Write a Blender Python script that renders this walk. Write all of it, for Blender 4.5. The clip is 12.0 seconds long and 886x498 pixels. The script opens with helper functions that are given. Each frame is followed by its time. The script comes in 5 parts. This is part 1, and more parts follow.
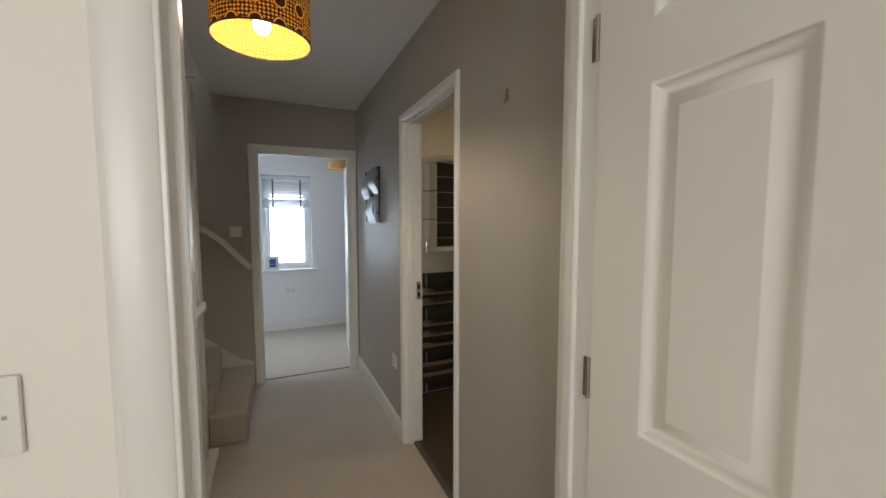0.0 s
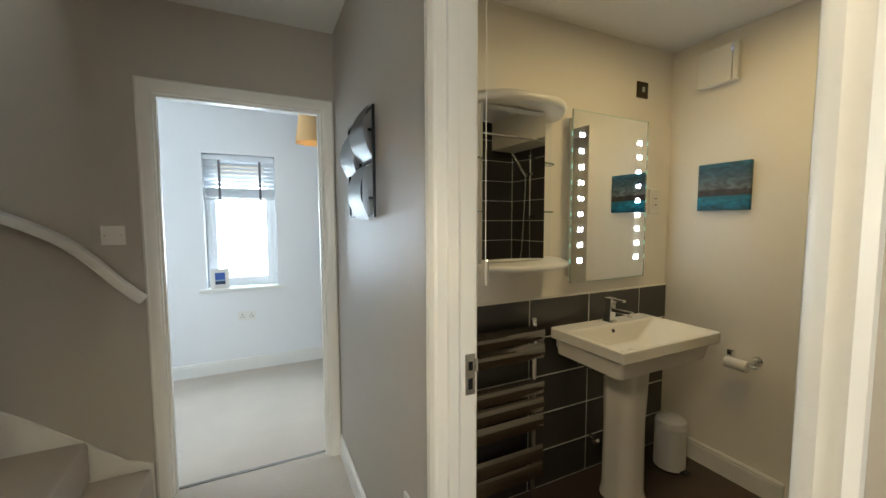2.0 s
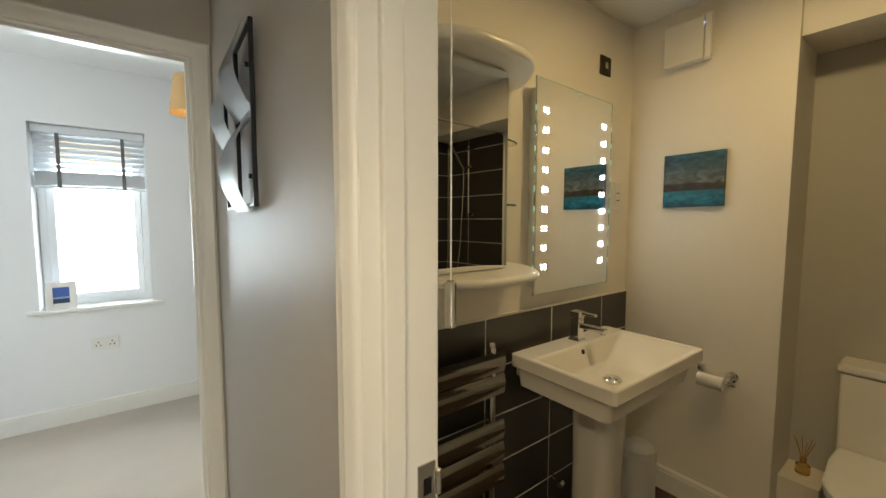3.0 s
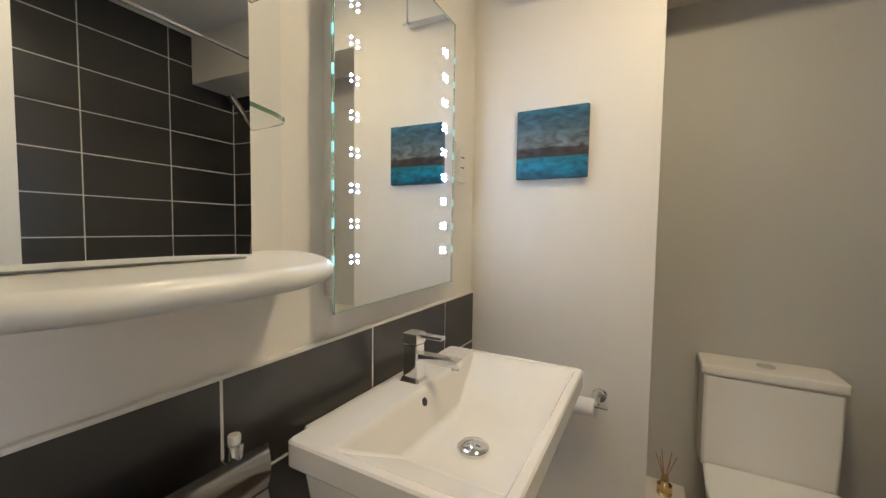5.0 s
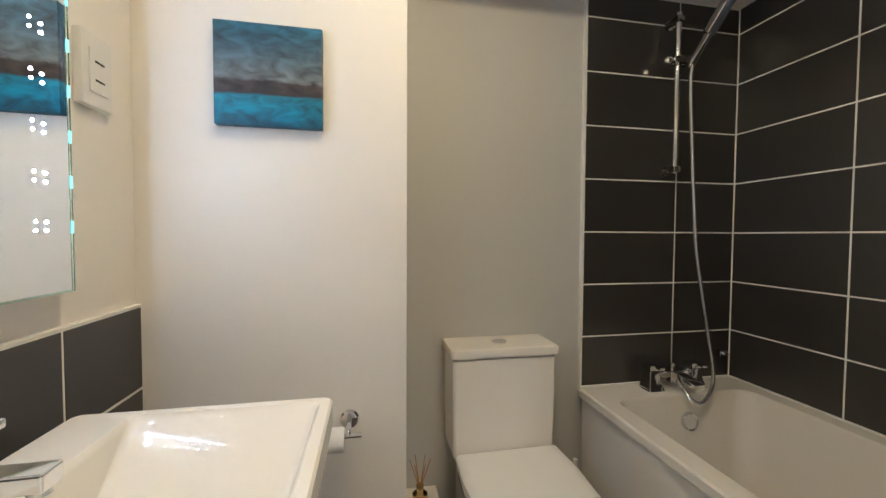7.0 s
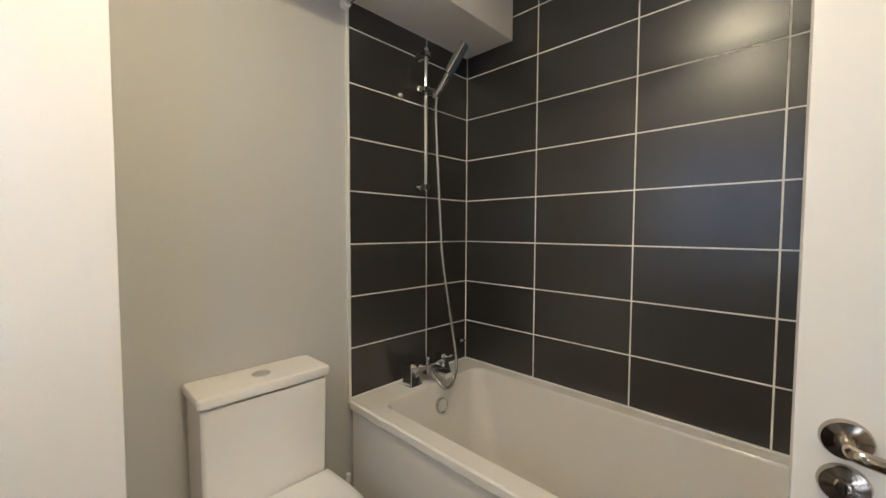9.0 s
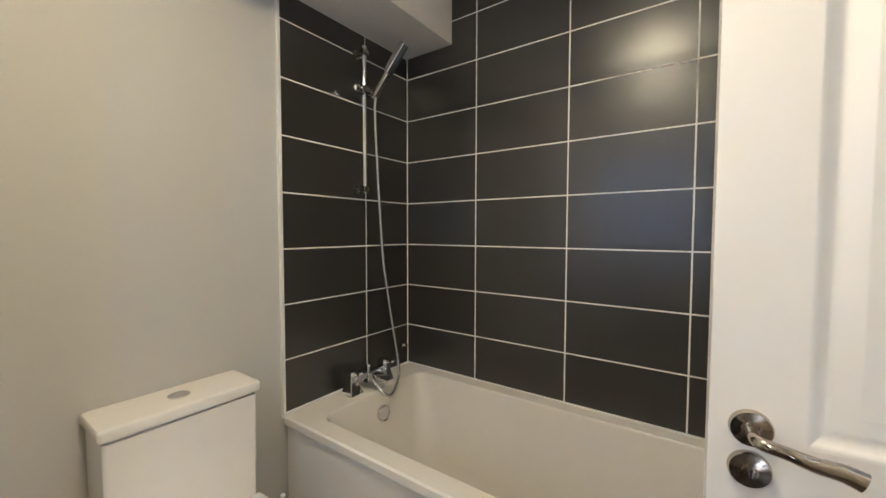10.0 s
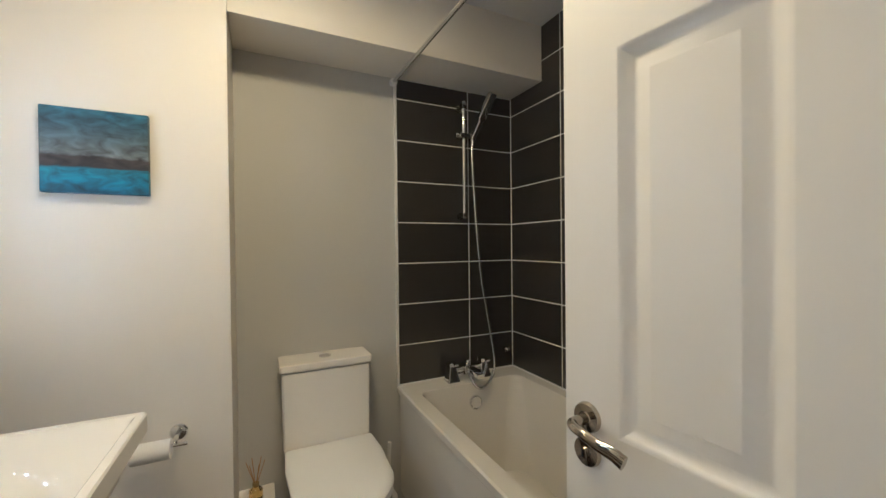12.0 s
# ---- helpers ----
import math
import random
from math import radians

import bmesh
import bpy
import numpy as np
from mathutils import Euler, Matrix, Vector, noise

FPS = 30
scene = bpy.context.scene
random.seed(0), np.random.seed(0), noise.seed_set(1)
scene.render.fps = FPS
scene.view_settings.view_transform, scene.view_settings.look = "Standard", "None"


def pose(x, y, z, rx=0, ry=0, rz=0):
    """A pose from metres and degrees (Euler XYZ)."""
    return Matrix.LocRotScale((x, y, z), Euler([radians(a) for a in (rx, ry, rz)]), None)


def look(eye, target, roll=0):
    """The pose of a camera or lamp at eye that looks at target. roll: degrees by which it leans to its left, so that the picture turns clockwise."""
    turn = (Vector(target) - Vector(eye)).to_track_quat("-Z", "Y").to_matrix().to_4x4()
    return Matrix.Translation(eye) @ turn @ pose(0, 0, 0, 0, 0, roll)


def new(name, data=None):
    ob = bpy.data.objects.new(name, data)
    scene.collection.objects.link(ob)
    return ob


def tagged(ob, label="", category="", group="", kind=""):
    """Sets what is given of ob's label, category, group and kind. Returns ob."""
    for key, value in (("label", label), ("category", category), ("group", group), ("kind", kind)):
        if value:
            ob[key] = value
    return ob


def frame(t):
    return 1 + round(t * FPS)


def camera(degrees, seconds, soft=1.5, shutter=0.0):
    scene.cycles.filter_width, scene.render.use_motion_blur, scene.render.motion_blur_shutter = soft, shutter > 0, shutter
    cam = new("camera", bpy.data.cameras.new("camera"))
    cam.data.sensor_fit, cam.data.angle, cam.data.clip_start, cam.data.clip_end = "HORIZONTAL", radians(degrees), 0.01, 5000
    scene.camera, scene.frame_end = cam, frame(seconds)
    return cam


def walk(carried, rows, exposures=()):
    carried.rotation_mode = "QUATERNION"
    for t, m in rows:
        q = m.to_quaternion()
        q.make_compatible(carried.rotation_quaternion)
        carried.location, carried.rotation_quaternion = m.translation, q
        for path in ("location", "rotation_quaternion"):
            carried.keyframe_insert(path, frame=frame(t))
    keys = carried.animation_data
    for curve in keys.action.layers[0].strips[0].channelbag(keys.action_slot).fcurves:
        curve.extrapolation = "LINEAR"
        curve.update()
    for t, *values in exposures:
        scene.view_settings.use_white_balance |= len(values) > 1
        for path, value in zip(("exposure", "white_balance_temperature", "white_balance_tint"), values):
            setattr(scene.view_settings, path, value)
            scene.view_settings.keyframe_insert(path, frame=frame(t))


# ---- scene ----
cam = camera(98.7, 12.0)
PATH = [
    (0, (0.011, -0.027, 1.43), (0.827, 1.793, 1.281), -0),
    (0.5, (0.093, 0.342, 1.408), (0.907, 2.163, 1.256), -0.1),
    (1, (0.183, 0.704, 1.418), (0.997, 2.525, 1.268), -0.3),
    (1.5, (0.25, 1.061, 1.409), (1.069, 2.879, 1.258), -0.4),
    (2, (0.348, 1.338, 1.4), (1.211, 3.136, 1.253), -0.2),
    (2.5, (0.464, 1.58, 1.401), (1.478, 3.298, 1.253), -0.1),
    (3, (0.558, 1.781, 1.383), (1.746, 3.384, 1.236), 0.1),
    (3.2, (0.6, 1.858, 1.38), (1.864, 3.401, 1.232), 0.2),
    (4.8, (1.103, 2.19, 1.281), (2.815, 3.216, 1.161), 0.8),
    (5, (1.171, 2.21, 1.266), (2.926, 3.163, 1.156), 0.8),
    (5.5, (1.326, 2.247, 1.241), (3.194, 2.953, 1.133), 0.65),
    (6, (1.431, 2.274, 1.214), (3.39, 2.667, 1.121), 0.65),
    (6.5, (1.506, 2.286, 1.188), (3.505, 2.297, 1.115), 0.45),
    (7, (1.55, 2.29, 1.181), (3.513, 1.913, 1.111), 0.3),
    (7.5, (1.569, 2.301, 1.205), (3.438, 1.595, 1.123), 0.2),
    (7.7, (1.573, 2.295, 1.206), (3.406, 1.5, 1.117), 0),
    (9.3, (1.617, 2.277, 1.257), (2.911, 0.755, 1.165), 0.2),
    (9.5, (1.617, 2.271, 1.258), (2.866, 0.712, 1.167), 0.1),
    (10, (1.622, 2.262, 1.261), (2.782, 0.635, 1.171), 0.1),
    (10.5, (1.598, 2.245, 1.269), (2.736, 0.603, 1.179), 0),
    (11, (1.475, 2.211, 1.27), (2.732, 0.657, 1.201), -0.1),
    (11.5, (1.299, 2.16, 1.268), (2.834, 0.878, 1.234), -0.35),
    (12, (1.095, 2.094, 1.286), (2.899, 1.23, 1.267), -0.6),
]
walk(cam, [(t, look(eye, target, roll)) for t, eye, target, roll in PATH],
     [(0.0, -0.68, 6050, 9), (0.5, -0.12, 6000, 7), (1.0, 0.24, 5950, 5), (1.5, 0.18, 5900, 3), (2.0, 0.20, 6050, 2), (2.5, 0.12, 6600, 3), (3.2, 0.10, 6800, 3),
      (4.8, 0.84, 5080, 11), (5.5, 0.90, 5070, 12), (7.0, 1.13, 4950, 12), (7.7, 1.31, 4900, 12), (9.5, 1.63, 4830, 12), (10.5, 1.67, 4820, 12), (11.5, 1.35, 4930, 10), (12.0, 1.07, 5000, 9)])


# ---- world and large lights ----
world = bpy.data.worlds.new("world")
scene.world = world
world.use_nodes = True
wn = world.node_tree
sky = wn.nodes.new("ShaderNodeTexSky")
sky.sky_type, sky.sun_disc = "NISHITA", False
sky.sun_elevation, sky.sun_rotation = radians(38), radians(160)
wn.links.new(sky.outputs[0], wn.nodes["Background"].inputs[0])
wn.nodes["Background"].inputs[1].default_value = 0.12


def lamp(name, kind, m, energy, colour, **sizes):
    data = bpy.data.lights.new(name, kind)
    data.energy, data.color = energy, colour
    for key, value in sizes.items():
        if key == "size":
            data.size = value
        elif key == "size_y":
            data.shape, data.size_y = "RECTANGLE", value
        elif key == "radius":
            data.shadow_soft_size = value
        elif key == "angle":
            data.angle = radians(value)
    ob = new(name, data)
    ob.matrix_world = m
    return ob


lamp("sun", "SUN", look((3, -6, 7), (0, 0, 0)), 5.0, (1.0, 0.95, 0.88), angle=0.5)
# daylight through the bedroom window
lamp("bedroom_window_light", "AREA", look((0.185, 5.535, 1.3), (0.185, 0.0, 0.9)), 30, (0.78, 0.88, 1.0), size=0.52, size_y=1.0)
# added fill for the bedroom; the wall beside it has no window
lamp("bedroom_side_fill", "AREA", look((-2.2, 4.5, 1.4), (2.0, 4.5, 1.2)), 22, (0.84, 0.91, 1.0), size=1.1, size_y=1.2)
# added fill from the room behind, where no window is built
lamp("front_room_fill", "AREA", look((-0.6, -2.85, 1.5), (0.0, 2.0, 1.2)), 68, (1.0, 0.95, 0.88), size=1.6, size_y=1.3)
# added fill above the stairwell to lift the upper hall, no source of its own
lamp("landing_fill", "AREA", look((-0.3, 0.75, 4.0), (-0.8, 3.2, 1.5)), 30, (1.0, 0.96, 0.90), size=0.9, size_y=0.9)
lamp("pendant_bulb_light", "POINT", pose(0.0, 1.44, 2.10), 96, (1.0, 0.80, 0.54), radius=0.035)
# bathroom: one round ceiling light; the diodes in the mirror glow by themselves
lamp("bathroom_ceiling_light", "AREA", pose(1.93, 2.08, 2.350), 6.0, (1.0, 0.71, 0.335), size=0.21)



# ---- materials ----
def material(name, colour, rough=0.5, metal=0.0, vary=0.06, scale=6.0, grain=60.0, bump=0.0, spec=0.5, stains=0.0):
    """A surface with two scales of variation in its colour and roughness and a fine relief."""
    mat = bpy.data.materials.new(name)
    mat.use_nodes = True
    nodes, links = mat.node_tree.nodes, mat.node_tree.links
    bsdf = nodes["Principled BSDF"]
    where = nodes.new("ShaderNodeTexCoord")
    big, small = nodes.new("ShaderNodeTexNoise"), nodes.new("ShaderNodeTexNoise")
    for tex, size, detail in ((big, scale, 3.0), (small, grain, 4.0)):
        tex.inputs["Scale"].default_value, tex.inputs["Detail"].default_value = size, detail
        links.new(where.outputs["Object"], tex.inputs["Vector"])
    ramp = nodes.new("ShaderNodeMix")
    ramp.data_type = "RGBA"
    dark = [max(0.0, c * (1 - vary - stains)) for c in colour]
    light = [min(1.0, c * (1 + vary)) for c in colour]
    ramp.inputs["A"].default_value, ramp.inputs["B"].default_value = (*dark, 1), (*light, 1)
    both = nodes.new("ShaderNodeMath")
    both.operation = "MULTIPLY_ADD"
    links.new(big.outputs["Fac"], both.inputs[0])
    both.inputs[1].default_value = 0.6
    scaled = nodes.new("ShaderNodeMath")
    scaled.operation = "MULTIPLY"
    links.new(small.outputs["Fac"], scaled.inputs[0])
    scaled.inputs[1].default_value = 0.4
    links.new(scaled.outputs[0], both.inputs[2])
    links.new(both.outputs[0], ramp.inputs["Factor"])
    links.new(ramp.outputs["Result"], bsdf.inputs["Base Color"])
    wear = nodes.new("ShaderNodeMapRange")
    wear.inputs["To Min"].default_value, wear.inputs["To Max"].default_value = rough * 0.92, min(1.0, rough * 1.08)
    links.new(big.outputs["Fac"], wear.inputs["Value"])
    links.new(wear.outputs[0], bsdf.inputs["Roughness"])
    bsdf.inputs["Metallic"].default_value = metal
    bsdf.inputs["Specular IOR Level"].default_value = spec
    if bump:
        relief = nodes.new("ShaderNodeBump")
        relief.inputs["Strength"].default_value, relief.inputs["Distance"].default_value = bump, 0.004
        links.new(small.outputs["Fac"], relief.inputs["Height"])
        links.new(relief.outputs[0], bsdf.inputs["Normal"])
    return mat


def glowing(name, colour, strength):
    mat = bpy.data.materials.new(name)
    mat.use_nodes = True
    bsdf = mat.node_tree.nodes["Principled BSDF"]
    bsdf.inputs["Base Color"].default_value = (*colour, 1)
    bsdf.inputs["Emission Color"].default_value = (*colour, 1)
    bsdf.inputs["Emission Strength"].default_value = strength
    return mat


def glass(name, tint, rough=0.0):
    mat = bpy.data.materials.new(name)
    mat.use_nodes = True
    bsdf = mat.node_tree.nodes["Principled BSDF"]
    bsdf.inputs["Base Color"].default_value = (*tint, 1)
    bsdf.inputs["Transmission Weight"].default_value = 1.0
    bsdf.inputs["Roughness"].default_value = rough
    bsdf.inputs["IOR"].default_value = 1.45
    return mat


HALL_PAINT = material("hall_paint", (0.445, 0.41, 0.365), 0.50, vary=0.03, scale=1.5, grain=260, bump=0.05, spec=0.35)
BATH_PAINT = material("bath_paint", (0.84, 0.795, 0.72), 0.48, vary=0.03, scale=1.5, grain=260, bump=0.05, spec=0.3)
BED_PAINT = material("bedroom_paint", (0.80, 0.80, 0.80), 0.6, vary=0.02, scale=1.5, grain=260, bump=0.04)
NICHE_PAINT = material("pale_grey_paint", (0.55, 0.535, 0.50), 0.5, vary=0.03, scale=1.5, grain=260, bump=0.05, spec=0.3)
CEILING = material("ceiling_paint", (0.79, 0.785, 0.77), 0.8, vary=0.02, scale=1.2, grain=200, bump=0.05)
TRIM = material("white_gloss_paint", (0.79, 0.77, 0.725), 0.30, vary=0.012, scale=2, grain=120, bump=0.012)
DOOR_PAINT = material("door_paint", (0.85, 0.82, 0.77), 0.38, vary=0.012, scale=2, grain=140, bump=0.03)
CARPET = material("beige_carpet", (0.56, 0.49, 0.415), 0.95, vary=0.17, scale=3.2, grain=700, bump=0.9, spec=0.1)
VINYL = material("brown_vinyl", (0.075, 0.052, 0.036), 0.5, vary=0.25, scale=4, grain=40, bump=0.05)
CERAMIC = material("white_ceramic", (0.80, 0.76, 0.69), 0.012, vary=0.015, scale=3, grain=30)
ACRYLIC = material("white_acrylic", (0.78, 0.74, 0.67), 0.14, vary=0.02, scale=3, grain=30)
PLASTIC = material("white_plastic", (0.78, 0.76, 0.71), 0.3, vary=0.02, scale=8, grain=80)
CHROME = material("chrome", (0.80, 0.80, 0.80), 0.07, 1.0, vary=0.03, scale=20, grain=90)
NICKEL = material("satin_nickel", (0.46, 0.41, 0.34), 0.11, 1.0, vary=0.06, scale=20, grain=200)
# chrome again, with the dark reflection of the tiles put into its colour
DARK_REFLECTING_CHROME = material("chrome_with_dark_reflection", (0.47, 0.455, 0.43), 0.13, 1.0, vary=0.06, scale=9, grain=90)
MIRROR = material("mirror_silver", (0.90, 0.92, 0.91), 0.008, 1.0, vary=0.004, scale=3, grain=20)
GROUT = material("pale_grout", (0.88, 0.85, 0.77), 0.85, vary=0.1, scale=9, grain=300, bump=0.2)
LEAF_STEEL = material("satin_steel_sheet", (0.42, 0.42, 0.415), 0.36, 1.0, vary=0.10, scale=14, grain=240)
BLACK = material("black_metal", (0.018, 0.018, 0.02), 0.35, 0.6, vary=0.1, scale=12, grain=80)
STEEL = material("brushed_steel", (0.62, 0.62, 0.62), 0.26, 1.0, vary=0.05, scale=10, grain=200)
RUBBER = material("black_rubber", (0.02, 0.02, 0.02), 0.6)
UPVC = material("white_window_plastic", (0.82, 0.84, 0.86), 0.3, vary=0.02)
BLIND = material("white_blind_slat", (0.70, 0.72, 0.74), 0.5, vary=0.03)
TAPE = material("grey_blind_tape", (0.13, 0.125, 0.13), 0.8, vary=0.1, grain=200)
PAPER = material("white_paper", (0.80, 0.77, 0.72), 0.9, vary=0.03, grain=120, bump=0.15)
DULL_BAR = material("dull_metal_bar", (0.16, 0.14, 0.12), 0.6, 0.5)
BRASS = material("old_brass", (0.42, 0.30, 0.14), 0.35, 1.0, vary=0.15, scale=20)
DIODE = glowing("diode_light", (0.88, 0.95, 1.0), 285.0)
EDGE_LIGHT = glowing("green_light_in_glass_edge", (0.50, 0.97, 0.84), 0.55)
SHELF_EDGE = material("green_glass_rim", (0.10, 0.17, 0.085), 0.15, vary=0.1, scale=20)
EDGE_GLOW = glass("green_glass_edge", (0.72, 0.95, 0.86), 0.15)
PANE = glass("clear_glass", (0.97, 0.99, 0.98))
BULB = glowing("warm_filament", (1.0, 0.78, 0.42), 24.0)


def tile_material():
    """Dark brown-grey glazed tile with a faint woven texture; each tile a little different."""
    mat = material("dark_glazed_tile", (0.033, 0.0305, 0.028), 0.29, vary=0.06, scale=3, grain=160, bump=0.035, spec=0.9)
    nodes, links = mat.node_tree.nodes, mat.node_tree.links
    bsdf = nodes["Principled BSDF"]
    fine = [n for n in nodes if n.bl_idname == "ShaderNodeTexNoise" and n.inputs["Scale"].default_value > 100][0]
    brushed = nodes.new("ShaderNodeMapping")
    brushed.inputs["Scale"].default_value = (0.25, 0.25, 2.5)
    links.new(fine.inputs["Vector"].links[0].from_socket, brushed.inputs["Vector"])
    links.new(brushed.outputs[0], fine.inputs["Vector"])
    info = nodes.new("ShaderNodeObjectInfo")
    shade = nodes.new("ShaderNodeMapRange")
    shade.inputs["To Min"].default_value, shade.inputs["To Max"].default_value = 0.92, 1.08
    links.new(info.outputs["Random"], shade.inputs["Value"])
    tone = nodes.new("ShaderNodeMix")
    tone.data_type, tone.blend_type = "RGBA", "MULTIPLY"
    tone.inputs["Factor"].default_value = 1.0
    old = bsdf.inputs["Base Color"].links[0].from_socket
    links.new(old, tone.inputs["A"])
    links.new(shade.outputs[0], tone.inputs["B"])
    links.new(tone.outputs["Result"], bsdf.inputs["Base Color"])
    return mat


TILE = tile_material()


# ---- mesh helpers ----
def box(x0, x1, y0, y1, z0, z1, bevel=0.0, segments=2, bm=None):
    bm = bm or bmesh.new()
    made = bmesh.ops.create_cube(bm, size=1.0, matrix=Matrix.LocRotScale(((x0 + x1) / 2, (y0 + y1) / 2, (z0 + z1) / 2), None, (x1 - x0, y1 - y0, z1 - z0)))
    if bevel:
        edges = {e for v in made["verts"] for e in v.link_edges}
        bmesh.ops.bevel(bm, geom=list(edges), offset=bevel, segments=segments, profile=0.5, affect="EDGES", clamp_overlap=True)
    return bm


def rod(p, q, r, r2=None, segments=20, bm=None, bevel=0.0):
    bm = bm or bmesh.new()
    p, q = Vector(p), Vector(q)
    m = Matrix.Translation((p + q) / 2) @ (q - p).to_track_quat("Z", "Y").to_matrix().to_4x4()
    made = bmesh.ops.create_cone(bm, cap_ends=True, segments=segments, radius1=r, radius2=r if r2 is None else r2, depth=(q - p).length, matrix=m)
    if bevel:
        rims = {e for v in made["verts"] for e in v.link_edges if len([f for f in e.link_faces if len(f.verts) > 4]) == 1}
        bmesh.ops.bevel(bm, geom=list(rims), offset=bevel, segments=2, profile=0.5, affect="EDGES")
    return bm


def lathe(profile, place, axis=(0, 0, 1), segments=28, bm=None):
    """Turns a profile of (radius, height) about an axis through place."""
    bm = bm or bmesh.new()
    m = Matrix.Translation(place) @ Vector(axis).to_track_quat("Z", "Y").to_matrix().to_4x4()
    rings = []
    for r, h in profile:
        rings.append([bm.verts.new(m @ Vector((r * math.cos(2 * math.pi * k / segments), r * math.sin(2 * math.pi * k / segments), h))) for k in range(segments)])
    for a, b in zip(rings, rings[1:]):
        for k in range(segments):
            bm.faces.new((a[k], a[(k + 1) % segments], b[(k + 1) % segments], b[k]))
    bm.faces.new(rings[0][::-1])
    bm.faces.new(rings[-1])
    return bm


def smooth_path(points, steps=8):
    pts = [Vector(p) for p in points]
    out = []
    for i in range(len(pts) - 1):
        a, b, c, d = pts[max(i - 1, 0)], pts[i], pts[i + 1], pts[min(i + 2, len(pts) - 1)]
        for k in range(steps):
            t = k / steps
            out.append(0.5 * (2 * b + (c - a) * t + (2 * a - 5 * b + 4 * c - d) * t * t + (3 * b - a - 3 * c + d) * t ** 3))
    return out + [pts[-1]]


def sweep(points, section, bm=None, up=(0, 0, 1)):
    """Carries a section, a list of (across, up), along a path."""
    bm = bm or bmesh.new()
    rings = []
    for i, p in enumerate(points):
        ahead = (points[min(i + 1, len(points) - 1)] - points[max(i - 1, 0)]).normalized()
        side = ahead.cross(Vector(up))
        side = side.normalized() if side.length > 1e-4 else Vector((1, 0, 0))
        top = side.cross(ahead)
        rings.append([bm.verts.new(p + side * a + top * b) for a, b in section])
    n = len(section)
    for a, b in zip(rings, rings[1:]):
        for k in range(n):
            bm.faces.new((a[k], a[(k + 1) % n], b[(k + 1) % n], b[k]))
    bm.faces.new(rings[0][::-1])
    bm.faces.new(rings[-1])
    return bm


def circle(r, n=14):
    return [(r * math.cos(2 * math.pi * k / n), r * math.sin(2 * math.pi * k / n)) for k in range(n)]


def tube(points, r, steps=8, n=14, bm=None, up=(0, 0, 1)):
    return sweep(smooth_path(points, steps), circle(r, n), bm, up)


def prism(outline, axis, a, b, bevel=0.0, bm=None):
    """Raises an outline in the plane across an axis between two places on it. axis 'x': outline (y, z); 'y': (x, z); 'z': (x, y)."""
    bm = bm or bmesh.new()

    def at(u, v, w):
        return {"x": (w, u, v), "y": (u, w, v), "z": (u, v, w)}[axis]

    low = [bm.verts.new(at(u, v, a)) for u, v in outline]
    high = [bm.verts.new(at(u, v, b)) for u, v in outline]
    faces = [bm.faces.new(low[::-1]), bm.faces.new(high)]
    for k in range(len(low)):
        faces.append(bm.faces.new((low[k], low[(k + 1) % len(low)], high[(k + 1) % len(low)], high[k])))
    if bevel:
        bmesh.ops.bevel(bm, geom=list({e for f in faces for e in f.edges}), offset=bevel, segments=2, profile=0.5, affect="EDGES", clamp_overlap=True)
    return bm


def frame_bars(x0, x1, z0, z1, y0, y1, w, bevel=0.004):
    """Four bars round an opening across y, in one mesh, mitred by butting."""
    bm = box(x0, x0 + w, y0, y1, z0, z1, bevel)
    box(x1 - w, x1, y0, y1, z0, z1, bevel, bm=bm)
    box(x0 + w, x1 - w, y0 + 0.001, y1 - 0.001, z1 - w, z1, bevel, bm=bm)
    box(x0 + w, x1 - w, y0 + 0.001, y1 - 0.001, z0, z0 + w, bevel, bm=bm)
    return bm


def finish(bm, name, mat, smooth=True):
    bmesh.ops.recalc_face_normals(bm, faces=bm.faces)
    mesh = bpy.data.meshes.new(name)
    bm.to_mesh(mesh)
    bm.free()
    mesh.materials.append(mat)
    if smooth:
        mesh.shade_smooth()
        mesh.set_sharp_from_angle(angle=radians(35))
    return mesh


def even_normals(ob):
    """Lets the large faces keep their flat shading beside eased edges."""
    fix = ob.modifiers.new("even_normals", "WEIGHTED_NORMAL")
    fix.keep_sharp, fix.weight = True, 100
    return ob


def solid(name, bm, mat, label="", category="", group="", kind=""):
    """A thing of one mesh, or a piece of the setting."""
    return tagged(even_normals(new(name, finish(bm, name, mat))), label, category, group, kind)


def thing(name, base, label, category, group=""):
    ob = new(name)
    ob.empty_display_size = 0.1
    ob.location = base
    return tagged(ob, label, category, group)


def part(name, bm, mat, parent, label=""):
    """One mesh, drawn in world places, as a part under a thing or under a part."""
    ob = even_normals(new(name, finish(bm, name, mat)))
    ob.parent = parent
    if parent.parent is None:
        ob.matrix_parent_inverse = Matrix.Translation(-parent.location)
    return tagged(ob, label)


def structure(name, bm, mat, label, category):
    return solid(name, bm, mat, label, category, kind="structure")


# ---- the large structure ----
HALL_TOP, BATH_TOP, BED_TOP, UPPER_TOP = 2.445, 2.385, 2.42, 4.9

# floors
structure("floor_hall", box(-0.40, 0.80, 0.62, 3.655, -0.15, 0), CARPET, "beige cut-pile carpet on the hall floor", "carpet")
structure("floor_bedroom", box(-2.3, 2.4, 3.657, 5.4, -0.15, 0), CARPET, "beige cut-pile carpet on the bedroom floor", "carpet")
structure("floor_front_room", box(-2.0, 2.2, -3.0, 0.618, -0.15, 0), CARPET, "beige carpet of the room beside the hall", "carpet")
structure("floor_bathroom", box(0.802, 2.95, 0.7, 2.95, -0.15, 0), VINYL, "dark brown vinyl floor of the bathroom", "floor")
